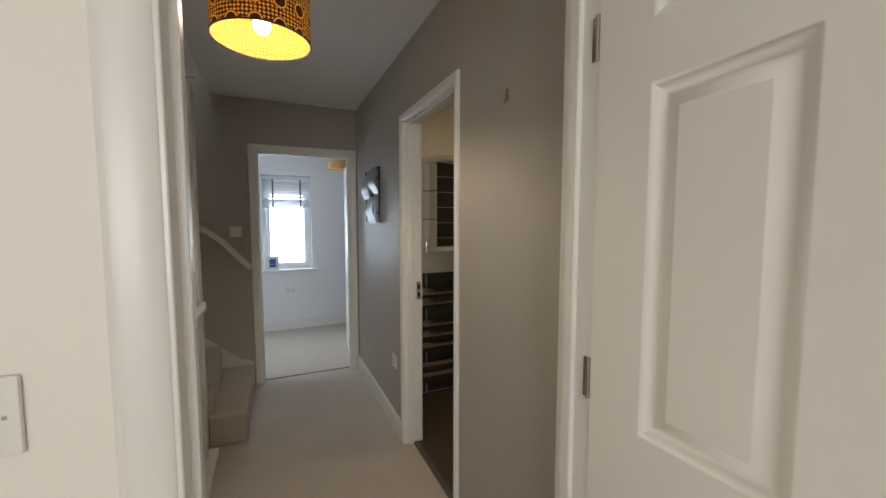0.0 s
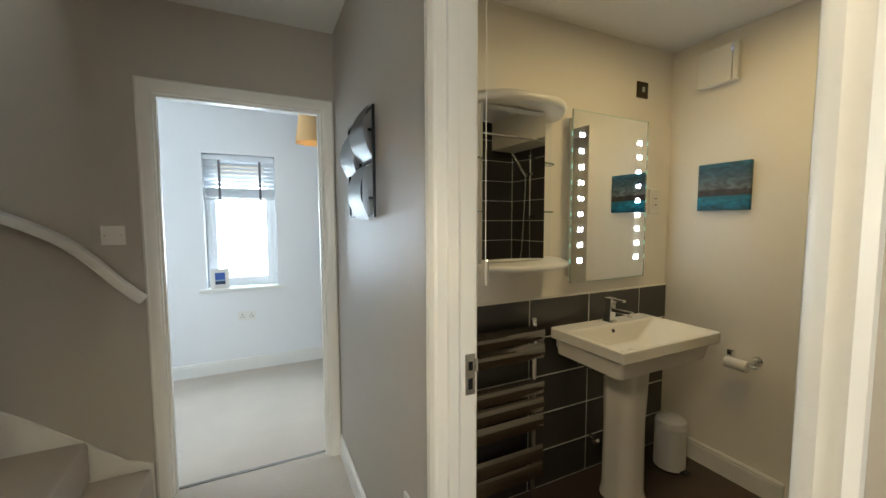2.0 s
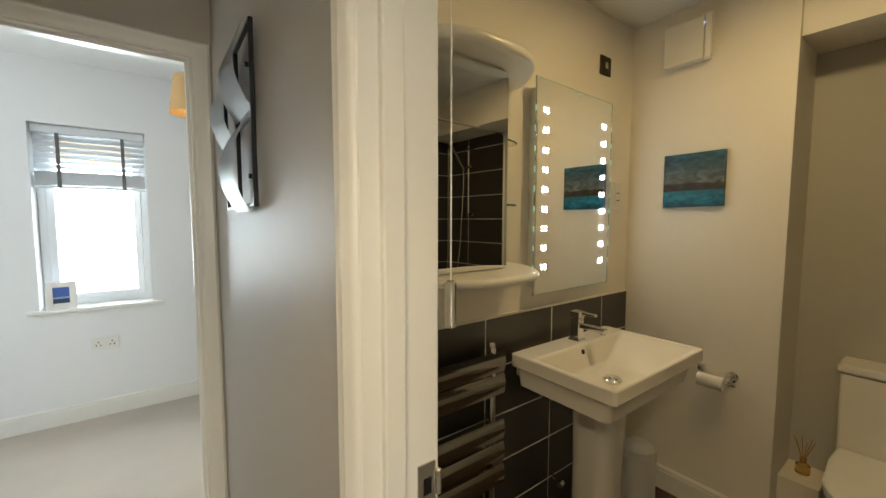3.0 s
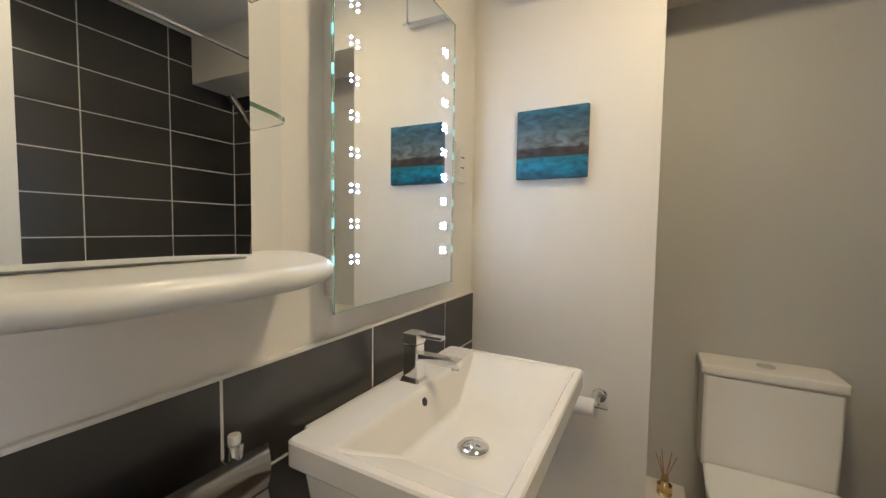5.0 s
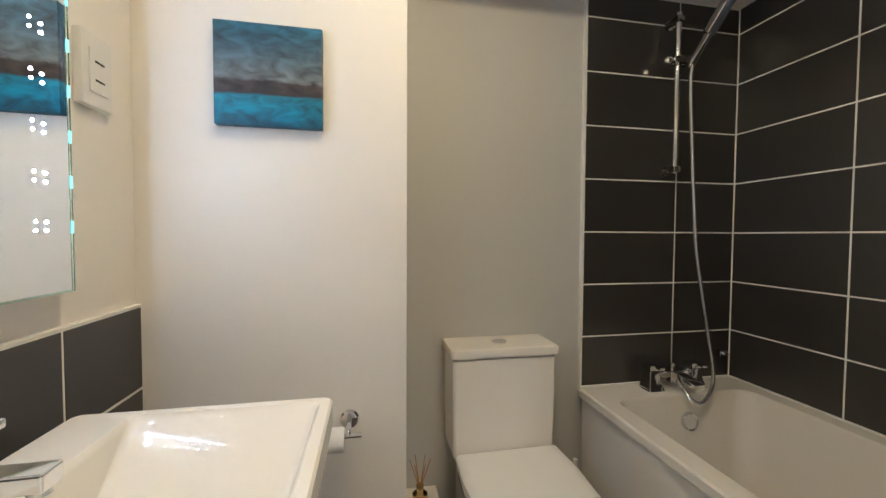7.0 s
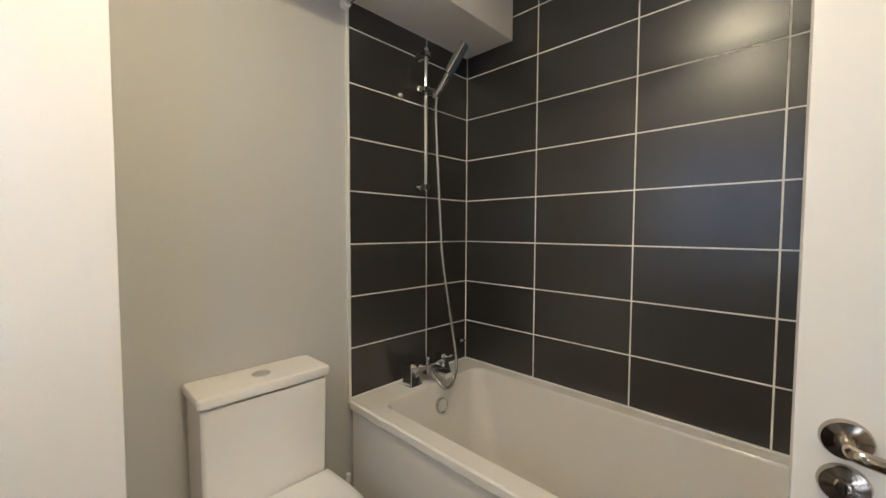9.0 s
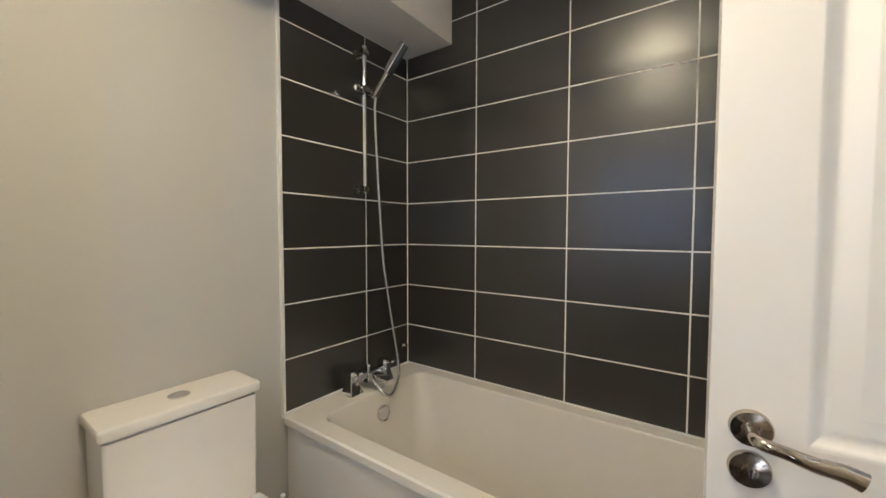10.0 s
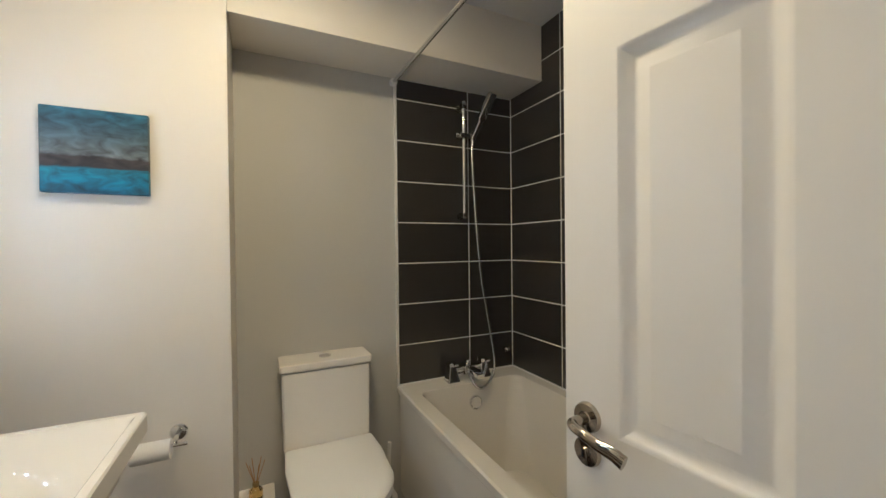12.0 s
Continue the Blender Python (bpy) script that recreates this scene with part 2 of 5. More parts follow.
structure("floor_stairwell", box(-1.5, -0.402, 0.6, 3.7, -2.75, -2.6), CARPET, "carpeted floor at the foot of the stairwell", "carpet")

# hall wall to the bathroom, with its door opening
bm = box(0.75, 0.85, 0.675, 1.452, 0, 2.6)
box(0.75, 0.85, 2.235, 3.6, 0, 2.6, bm=bm)
box(0.75, 0.85, 1.452, 2.235, 2.05, 2.6, bm=bm)
structure("wall_hall_east", bm, HALL_PAINT, "taupe grey painted hall wall with the bathroom doorway", "wall")
bm = box(0.851, 0.862, 0.7, 1.452, 0, 2.5)
box(0.851, 0.862, 2.235, 2.85, 0, 2.5, bm=bm)
box(0.851, 0.862, 1.452, 2.235, 2.05, 2.5, bm=bm)
structure("wall_bathroom_west", bm, BATH_PAINT, "cream painted bathroom wall round the doorway", "wall")

# wall between the hall and the bedroom
bm = box(-1.5, -0.125, 3.6, 3.69, -2.6, UPPER_TOP)
box(0.702, 0.95, 3.6, 3.69, 0, 2.7, bm=bm)
box(-0.125, 0.702, 3.6, 3.69, 2.043, UPPER_TOP, bm=bm)
box(0.702, 0.95, 3.6, 3.69, 2.7, UPPER_TOP, bm=bm)
structure("wall_hall_north", bm, HALL_PAINT, "taupe grey hall wall with the bedroom doorway", "wall")
bm = box(-2.3, -0.125, 3.691, 3.70, 0, 2.6)
box(0.702, 2.4, 3.691, 3.70, 0, 2.6, bm=bm)
box(-0.125, 0.702, 3.691, 3.70, 2.043, 2.6, bm=bm)
structure("wall_bedroom_south", bm, BED_PAINT, "white bedroom wall round its doorway", "wall")

# wall between the hall and the room in which the walk begins
bm = box(-2.0, -0.14, 0.575, 0.675, 0, 2.7)
box(-0.14, 0.66, 0.575, 0.675, 2.03, 2.7, bm=bm)
box(0.66, 2.2, 0.575, 0.675, 0, 2.7, bm=bm)
structure("wall_hall_south", bm, BATH_PAINT, "cream painted wall beside the doorway into the hall", "wall")

# stairwell
structure("wall_stair_west", box(-1.5, -1.4, 0.6, 3.6, -2.6, UPPER_TOP), HALL_PAINT, "taupe grey wall along the stairs", "wall")
bm = box(-1.4, 0.95, 0.575, 0.675, 2.71, UPPER_TOP)
box(-1.4, -0.41, 0.575, 0.675, -2.6, -0.152, bm=bm)
box(0.86, 0.95, 0.66, 3.6, 2.71, UPPER_TOP, bm=bm)
structure("wall_upper_landing", bm, HALL_PAINT, "taupe grey walls of the landing above", "wall")
structure("ceiling_upper_landing", box(-1.5, 0.95, 0.56, 3.7, UPPER_TOP, UPPER_TOP + 0.1), CEILING, "white ceiling above the stairwell", "ceiling")

# bathroom walls
structure("wall_bathroom_north", box(0.862, 2.95, 2.852, 2.95, 0, 2.5), BATH_PAINT, "cream painted bathroom wall above dark tiles", "wall")
structure("wall_bathroom_east", box(2.60, 2.95, 2.19, 2.852, 0, 2.5, 0.002), BATH_PAINT, "cream painted wall where the picture hangs", "wall")
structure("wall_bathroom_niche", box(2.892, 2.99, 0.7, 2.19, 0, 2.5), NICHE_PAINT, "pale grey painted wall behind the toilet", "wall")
structure("wall_bathroom_south", box(0.862, 2.892, 0.70, 0.793, 0, 2.5), BATH_PAINT, "wall behind the tiles along the bath", "wall")
structure("wall_bath_end", box(1.06, 1.16, 0.793, 1.46, 0, 2.386), BATH_PAINT, "cream painted wall at the end of the bath", "wall")
structure("bulkhead", box(2.614, 2.8915, 0.794, 2.1895, 2.108, 2.386, 0.003), BATH_PAINT, "cream boxed-in bulkhead over toilet and bath", "bulkhead")

# bedroom walls, with the window opening in the far one
bm = box(-2.3, -0.10, 5.32, 5.55, 0, 2.6)
box(0.49, 2.4, 5.32, 5.55, 0, 2.6, bm=bm)
box(-0.10, 0.49, 5.32, 5.55, 2.01, 2.6, bm=bm)
box(-0.10, 0.49, 5.32, 5.55, 0, 0.785, bm=bm)
structure("wall_bedroom_north", bm, BED_PAINT, "white bedroom wall with the window", "wall")
structure("wall_bedroom_west", box(-2.4, -2.3, 3.6, 5.55, 0, 2.6), BED_PAINT, "white bedroom wall", "wall")
structure("wall_bedroom_east", box(2.4, 2.5, 3.6, 5.55, 0, 2.6), BED_PAINT, "white bedroom wall", "wall")
bm = box(-2.1, -2.0, -3.0, 0.66, 0, 2.6)
box(2.2, 2.3, -3.0, 0.66, 0, 2.6, bm=bm)
box(-2.0, 2.2, -3.1, -3.0, 0, 2.6, bm=bm)
structure("wall_front_room", bm, BATH_PAINT, "cream painted walls of the room beside the hall", "wall")

# ceilings
structure("ceiling_hall", box(-0.41, 0.75, 0.675, 3.6, HALL_TOP, 2.70), CEILING, "white hall ceiling", "ceiling")
structure("ceiling_bathroom", box(0.862, 2.892, 0.793, 2.852, BATH_TOP + 0.002, 2.5), CEILING, "white bathroom ceiling", "ceiling")
structure("ceiling_bedroom", box(-2.3, 2.4, 3.70, 5.32, BED_TOP, 2.55), CEILING, "white bedroom ceiling", "ceiling")
structure("ceiling_front_room", box(-2.0, 2.2, -3.0, 0.575, 2.44, 2.6), CEILING, "white ceiling of the room beside the hall", "ceiling")


# ---- door linings, architraves, skirtings ----
def architrave_profile():
    return [(0, 0), (0.062, 0), (0.062, 0.010), (0.052, 0.018), (0.040, 0.015), (0.028, 0.017), (0.012, 0.012), (0.004, 0.009), (0, 0.005)]


def architrave(face_axis, face, sign, a, b, top, wide=0.062):
    """Moulded frame on a wall face round an opening from a to b; sign: the side to which it stands proud."""
    bm = bmesh.new()
    prof = [(u * wide / 0.062, d) for u, d in architrave_profile()]

    def place(u, proud, z):
        return (face + sign * proud, u, z) if face_axis == "x" else (u, face + sign * proud, z)

    for edge, way in ((a, -1), (b, 1)):
        low = [bm.verts.new(place(edge + way * u, d, 0.0)) for u, d in prof]
        high = [bm.verts.new(place(edge + way * u, d, top + u)) for u, d in prof]
        for i in range(len(prof)):
            j = (i + 1) % len(prof)
            bm.faces.new((low[i], low[j], high[j], high[i]))
        bm.faces.new(low)
        bm.faces.new(high)
    left = [bm.verts.new(place(a - u, d, top + u)) for u, d in prof]
    right = [bm.verts.new(place(b + u, d, top + u)) for u, d in prof]
    for i in range(len(prof)):
        j = (i + 1) % len(prof)
        bm.faces.new((left[i], left[j], right[j], right[i]))
    return bm


def lining(axis, w0, w1, a, b, top, stop_at, stop_w=0.03):
    """Door lining boards 30 mm thick inside an opening, with a planted stop."""
    bm = bmesh.new()

    def add(u0, u1, v0, v1, z0, z1):
        if axis == "x":
            box(u0, u1, v0, v1, z0, z1, 0.002, 1, bm)
        else:
            box(v0, v1, u0, u1, z0, z1, 0.002, 1, bm)

    add(w0, w1, a - 0.03, a, 0, top + 0.03)
    add(w0, w1, b, b + 0.03, 0, top + 0.03)
    add(w0, w1, a, b, top, top + 0.03)
    add(stop_at, stop_at + stop_w, a - 0.002, a + 0.012, 0, top)
    add(stop_at, stop_at + stop_w, b - 0.012, b + 0.002, 0, top)
    add(stop_at, stop_at + stop_w, a + 0.012, b - 0.012, top - 0.012, top + 0.002)
    return bm


structure("door_1", lining("x", 0.747, 0.864, 1.482, 2.205, 2.02, 0.775), TRIM, "white gloss lining of the bathroom doorway", "door frame")
structure("trim_bathroom_door", architrave("x", 0.75, -1, 1.488, 2.207, 2.022, 0.042), TRIM, "white moulded architrave round the bathroom doorway", "architrave")
structure("trim_bathroom_door_inside", architrave("x", 0.862, 1, 1.475, 2.212, 2.024, 0.050), TRIM, "white moulded architrave inside the bathroom", "architrave")
structure("door_2", lining("y", 3.597, 3.703, -0.094, 0.671, 2.012, 3.62), TRIM, "white gloss lining of the bedroom doorway", "door frame")
structure("trim_bedroom_door", architrave("y", 3.6, -1, -0.101, 0.684, 2.019, 0.058), TRIM, "white moulded architrave round the bedroom doorway", "architrave")
structure("door_3", lining("y", 0.571, 0.679, -0.11, 0.63, 2.0, 0.62, 0.03), TRIM, "white gloss lining of the doorway into the hall", "door frame")
structure("trim_front_door", architrave("y", 0.575, -1, -0.117, 0.637, 2.006), TRIM, "white moulded architrave round the doorway into the hall", "architrave")
structure("trim_front_door_hall", architrave("y", 0.675, 1, -0.117, 0.637, 2.006), TRIM, "white moulded architrave on the hall side", "architrave")
structure("trim_threshold", box(-0.094, 0.671, 3.645, 3.668, 0, 0.004, 0.0015, 1), DULL_BAR, "thin metal carpet bar in the bedroom doorway", "threshold")
structure("trim_threshold_bathroom", box(0.80, 0.835, 1.482, 2.205, 0, 0.006, 0.002, 1), DULL_BAR, "metal carpet bar in the bathroom doorway", "threshold")


def skirting(name, axis, face, sign, a, b, h=0.12, mat=TRIM):
    prof = [(0, 0), (0.015, 0), (0.015, h - 0.03), (0.010, h - 0.018), (0.012, h - 0.010), (0.005, h), (0, h)]
    outline = [(face + sign * d, z) for d, z in prof]
    bm = prism(outline, "y" if axis == "x" else "x", a, b)
    return structure(name, bm, mat, "white moulded skirting board", "skirting board")


skirting("baseboard_hall_1", "x", 0.7495, -1, 2.259, 3.6)
skirting("baseboard_hall_2", "x", 0.7495, -1, 0.695, 1.42)
skirting("baseboard_bedroom", "y", 5.3195, -1, -2.3, 2.4)
skirting("baseboard_bathroom", "x", 2.5995, -1, 2.205, 2.84)
skirting("baseboard_front_room", "y", 0.5745, -1, -2.0, -0.18)


# ---- doors ----
def panel_door(name, base, m, width, label, stile=0.105, lift=0.0, mull=0.12, tall=0.0):
    """Six-panel moulded door, 40 mm thick, built along +x from its hinge with its face towards +y, then turned by m."""
    door = thing(name, base, label, "door")
    pw = (width - 2 * stile - mull) / 2
    xs = [0, stile, stile + pw, stile + pw + mull, width - stile, width]
    zs = [0.008, 0.21, 0.80, 0.975 + lift, 1.595 + lift + tall, 1.705 + lift + tall, 1.88 + lift, 1.985]
    leaf, panels = bmesh.new(), []
    steps = [(0, 0), (0.003, -0.0005), (0.009, -0.006), (0.021, -0.014), (0.026, -0.014), (0.031, -0.0125), (0.050, -0.004), (0.053, -0.003)]
    for face, way in ((0.0, 1), (-0.040, -1)):
        for i in range(5):
            for j in range(7):
                x0, x1, z0, z1 = xs[i], xs[i + 1], zs[j], zs[j + 1]
                if i in (1, 3) and j in (1, 3, 5):
                    bm = bmesh.new()
                    rings = [[bm.verts.new((x, face + way * d, z)) for x, z in ((x0 + s, z0 + s), (x1 - s, z0 + s), (x1 - s, z1 - s), (x0 + s, z1 - s))] for s, d in steps]
                    for a, b in zip(rings, rings[1:]):
                        for k in range(4):
                            bm.faces.new((a[k], a[(k + 1) % 4], b[(k + 1) % 4], b[k]))
                    bm.faces.new(rings[-1])
                    panels.append(bm)
                else:
                    leaf.faces.new([leaf.verts.new((x, face, z)) for x, z in ((x0, z0), (x1, z0), (x1, z1), (x0, z1))])
    for ring in (((0, 0), (0, -0.04)), ((width, 0), (width, -0.04))):
        (x, y0), (_, y1) = ring
        leaf.faces.new([leaf.verts.new(v) for v in ((x, y0, zs[0]), (x, y1, zs[0]), (x, y1, zs[-1]), (x, y0, zs[-1]))])
    for z in (zs[0], zs[-1]):
        leaf.faces.new([leaf.verts.new(v) for v in ((0, 0, z), (width, 0, z), (width, -0.04, z), (0, -0.04, z))])
    bmesh.ops.remove_doubles(leaf, verts=leaf.verts, dist=0.0002)
    leaf.transform(m)
    part("leaf", leaf, DOOR_PAINT, door)
    for bm in panels:
        bm.transform(m)
        part("panel", bm, DOOR_PAINT, door)
    return door


def lever_handle(door, m, x, z, toward):
    """Lever on a round rose, with a round turn plate under it; both faces at y = 0 of the door's own axes."""
    rose = lathe([(0.0255, 0), (0.0255, 0.004), (0.0235, 0.008), (0.012, 0.0095), (0.011, 0.012)], (x, 0, z), (0, 1, 0), 32)
    rose.transform(m)
    top = part("handle_rose", rose, NICKEL, door, "round polished nickel rose")
    pts = smooth_path([(x, 0.008, z), (x, 0.034, z), (x + toward * 0.006, 0.047, z), (x + toward * 0.030, 0.052, z - 0.003), (x + toward * 0.055, 0.050, z - 0.010), (x + toward * 0.080, 0.048, z - 0.013), (x + toward * 0.098, 0.047, z - 0.019)], 6)
    bm = bmesh.new()
    rings = []
    for i, p in enumerate(pts):
        f = i / (len(pts) - 1)
        ahead = (pts[min(i + 1, len(pts) - 1)] - pts[max(i - 1, 0)]).normalized()
        side = ahead.cross(Vector((0, 0, 1))).normalized()
        up = side.cross(ahead)
        ra, rb = 0.0085 - 0.002 * f, 0.0085 + 0.004 * max(0, f - 0.5) * 2
        rings.append([bm.verts.new(p + side * ra * math.cos(a) + up * rb * math.sin(a)) for a in [2 * math.pi * k / 14 for k in range(14)]])
    for a, b in zip(rings, rings[1:]):
        for k in range(14):
            bm.faces.new((a[k], a[(k + 1) % 14], b[(k + 1) % 14], b[k]))
    bm.faces.new(rings[0])
    bm.faces.new(rings[-1])
    bm.transform(m)
    part("lever", bm, NICKEL, top, "curved polished nickel lever")
    plate = lathe([(0.0255, 0), (0.0255, 0.004), (0.0235, 0.008), (0.010, 0.009), (0.009, 0.014), (0.004, 0.015)], (x, 0, z - 0.058), (0, 1, 0), 32)
    plate.transform(m)
    low = part("turn_plate", plate, NICKEL, door, "round polished nickel turn plate")
    slot = box(x - 0.0015, x + 0.0015, 0.0145, 0.0165, z - 0.064, z - 0.052)
    slot.transform(m)
    part("slot", slot, BLACK, low)


def hinges(door, places, mat=NICKEL, wide=0.014):
    for x, y, z in places:
        bm = rod((x, y, z - 0.045), (x, y, z + 0.045), 0.005, segments=14)
        box(x + 0.001, x + 0.008, y - 0.004, y + wide, z - 0.044, z + 0.044, bm=bm)
        part("hinge", bm, mat, door, "small steel butt hinge")


m = pose(0.866, 1.502, 0, 0, 0, 5.0) @ pose(0, 0.028, 0)
bathroom_door = panel_door("bathroom_door", (0.866, 1.502, 0), m, 0.761, "white six-panel moulded door standing open into the bathroom")
lever_handle(bathroom_door, m, 0.761 - 0.048, 0.990, -1)
hinges(bathroom_door, [(0.866, 1.512, z) for z in (0.22, 1.0, 1.78)])

m = pose(0.628, 0.572, 0, 0, 0, -90) @ Matrix.Diagonal((1, -1, 1, 1)) @ pose(0, 0.0, 0)
front_room_door = panel_door("front_room_door", (0.628, 0.572, 0), m, 0.79, "white six-panel moulded door standing open beside the doorway", stile=0.119, lift=0.05, mull=0.085, tall=0.028)
hinges(front_room_door, [(0.627, 0.578, z) for z in (0.22, 1.09, 1.80)])

m = pose(0.683, 3.708, 0, 0, 0, 83) @ pose(0, 0.0, 0)
bedroom_door = panel_door("bedroom_door", (0.683, 3.708, 0), m, 0.76, "white six-panel moulded door standing open into the bedroom")
hinges(bedroom_door, [(0.6655, 3.668, z) for z in (0.24, 1.02, 1.78)], STEEL, 0.032)
part("keyhole", rod((0.6715, 3.682, 0.90), (0.6695, 3.682, 0.90), 0.007, segments=14), BLACK, bedroom_door)
keep = thing("strike_plate", (0.845, 2.205, 0.99), "small steel strike plate on the white door frame", "strike plate")
part("plate", box(0.828, 0.858, 2.2015, 2.2052, 0.932, 1.045, 0.001, 1), STEEL, keep)
part("latch_hole", box(0.837, 0.850, 2.2008, 2.2018, 1.000, 1.024), BLACK, keep)
part("bolt_hole", box(0.837, 0.850, 2.2008, 2.2018, 0.948, 0.978), BLACK, keep)
part("lip", rod((0.861, 2.2005, 0.996), (0.861, 2.2005, 1.030), 0.005, segments=14), STEEL, keep)


# ---- hall: pendant, wall art, hook, switches ----
def shade_material(name, body, holes, scale):
    """Fabric shade with a pierced pattern of rings that lets the bulb's light through."""
    mat = bpy.data.materials.new(name)
    mat.use_nodes = True
    nodes, links = mat.node_tree.nodes, mat.node_tree.links
    bsdf, out = nodes["Principled BSDF"], nodes["Material Output"]
    where = nodes.new("ShaderNodeUVMap")
    cells = nodes.new("ShaderNodeTexVoronoi")
    cells.inputs["Scale"].default_value = scale
    cells.inputs["Randomness"].default_value = 0.0
    links.new(where.outputs[0], cells.inputs["Vector"])
    fine = nodes.new("ShaderNodeTexVoronoi")
    fine.inputs["Scale"].default_value = scale * 6
    fine.inputs["Randomness"].default_value = 0.15
    links.new(where.outputs[0], fine.inputs["Vector"])

    def calc(kind, a, b):
        node = nodes.new("ShaderNodeMath")
        node.operation = kind
        for slot, value in zip(node.inputs, (a, b)):
            if isinstance(value, float):
                slot.default_value = value
            else:
                links.new(value, slot)
        return node.outputs[0]

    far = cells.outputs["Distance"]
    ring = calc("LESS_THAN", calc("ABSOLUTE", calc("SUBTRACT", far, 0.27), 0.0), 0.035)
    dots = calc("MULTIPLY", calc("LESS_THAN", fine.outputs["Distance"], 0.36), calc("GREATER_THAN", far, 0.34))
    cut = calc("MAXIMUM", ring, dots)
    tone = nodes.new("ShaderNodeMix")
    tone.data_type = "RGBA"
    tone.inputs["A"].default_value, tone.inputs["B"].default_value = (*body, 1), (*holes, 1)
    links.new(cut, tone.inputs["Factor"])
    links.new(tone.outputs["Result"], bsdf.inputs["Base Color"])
    bsdf.inputs["Roughness"].default_value = 0.9
    through_cloth = nodes.new("ShaderNodeBsdfTranslucent")
    links.new(tone.outputs["Result"], through_cloth.inputs["Color"])
    mix = nodes.new("ShaderNodeMixShader")
    mix.inputs[0].default_value = 0.5
    links.new(bsdf.outputs[0], mix.inputs[1])
    links.new(through_cloth.outputs[0], mix.inputs[2])
    links.new(mix.outputs[0], out.inputs["Surface"])
    return mat


def drum(x, y, z0, z1, r, r_top=None, segments=64):
    """Open drum with a strip-wise UV map in metres."""
    bm = bmesh.new()
    uv = bm.loops.layers.uv.new("uv")
    r_top = r_top or r
    low = [bm.verts.new((x + r * math.cos(2 * math.pi * k / segments), y + r * math.sin(2 * math.pi * k / segments), z0)) for k in range(segments)]
    high = [bm.verts.new((x + r_top * math.cos(2 * math.pi * k / segments), y + r_top * math.sin(2 * math.pi * k / segments), z1)) for k in range(segments)]
    for k in range(segments):
        f = bm.faces.new((low[k], low[(k + 1) % segments], high[(k + 1) % segments], high[k]))
        for loop, u, v in zip(f.loops, (k, k + 1, k + 1, k), (0, 0, 1, 1)):
            loop[uv].uv = (u / segments * 2 * math.pi * r, v * (z1 - z0))
    return bm


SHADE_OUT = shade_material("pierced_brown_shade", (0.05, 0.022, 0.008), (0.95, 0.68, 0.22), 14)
SHADE_IN = shade_material("gold_shade_lining", (0.42, 0.235, 0.035), (0.25, 0.125, 0.016), 14)
SHADE_TAN = material("tan_shade", (0.62, 0.40, 0.18), 0.9, vary=0.08, grain=300, bump=0.2)
lamp_h = thing("pendant_lamp", (0.0, 1.44, HALL_TOP), "lit pendant lamp with brown pierced drum shade and gold lining", "pendant lamp")
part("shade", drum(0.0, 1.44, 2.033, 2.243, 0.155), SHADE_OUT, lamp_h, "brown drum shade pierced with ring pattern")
part("lining", drum(0.0, 1.44, 2.035, 2.241, 0.1525), SHADE_IN, lamp_h, "glowing gold lining")
for z in (2.033, 2.243):
    bm = bmesh.new()
    ring = [Vector((0.1545 * math.cos(2 * math.pi * k / 48), 1.44 + 0.1545 * math.sin(2 * math.pi * k / 48), z)) for k in range(49)]
    sweep(ring, circle(0.003, 6), bm)
    part("rim", bm, BLACK, lamp_h)
part("bulb", lathe([(0.010, 0.085), (0.013, 0.075), (0.024, 0.055), (0.028, 0.030), (0.022, 0.010), (0.006, 0.0)], (0.0, 1.44, 2.055), segments=20), BULB, lamp_h, "glowing warm bulb")
part("bulb_holder", lathe([(0.018, 0), (0.020, 0.03), (0.014, 0.06), (0.005, 0.065)], (0.0, 1.44, 2.142)), PLASTIC, lamp_h)
part("flex", rod((0.0, 1.44, 2.205), (0.0, 1.44, HALL_TOP - 0.02), 0.003, segments=8), PLASTIC, lamp_h)
part("ceiling_rose", lathe([(0.045, 0), (0.044, -0.012), (0.025, -0.028), (0.006, -0.034)], (0.0, 1.44, HALL_TOP)), PLASTIC, lamp_h)

lamp_b = thing("pendant_lamp", (0.755, 4.62, BED_TOP), "tan fabric pendant shade in the bedroom, a bulb glowing inside", "pendant lamp")
part("shade", drum(0.755, 4.62, 2.03, 2.25, 0.13, 0.10), SHADE_TAN, lamp_b, "tan tapered fabric shade")
part("bulb", lathe([(0.010, 0.085), (0.024, 0.055), (0.028, 0.030), (0.022, 0.010), (0.006, 0.0)], (0.755, 4.62, 2.06), segments=16), glowing("soft_bulb", (1.0, 0.75, 0.4), 10), lamp_b)
part("flex", rod((0.755, 4.62, 2.14), (0.755, 4.62, BED_TOP), 0.003, segments=8), PLASTIC, lamp_b)

# three curved steel leaves on a black frame
art = thing("wall_sculpture", (0.75, 3.0, 1.62), "black frame with three curved satin steel leaves on the hall wall", "wall art")


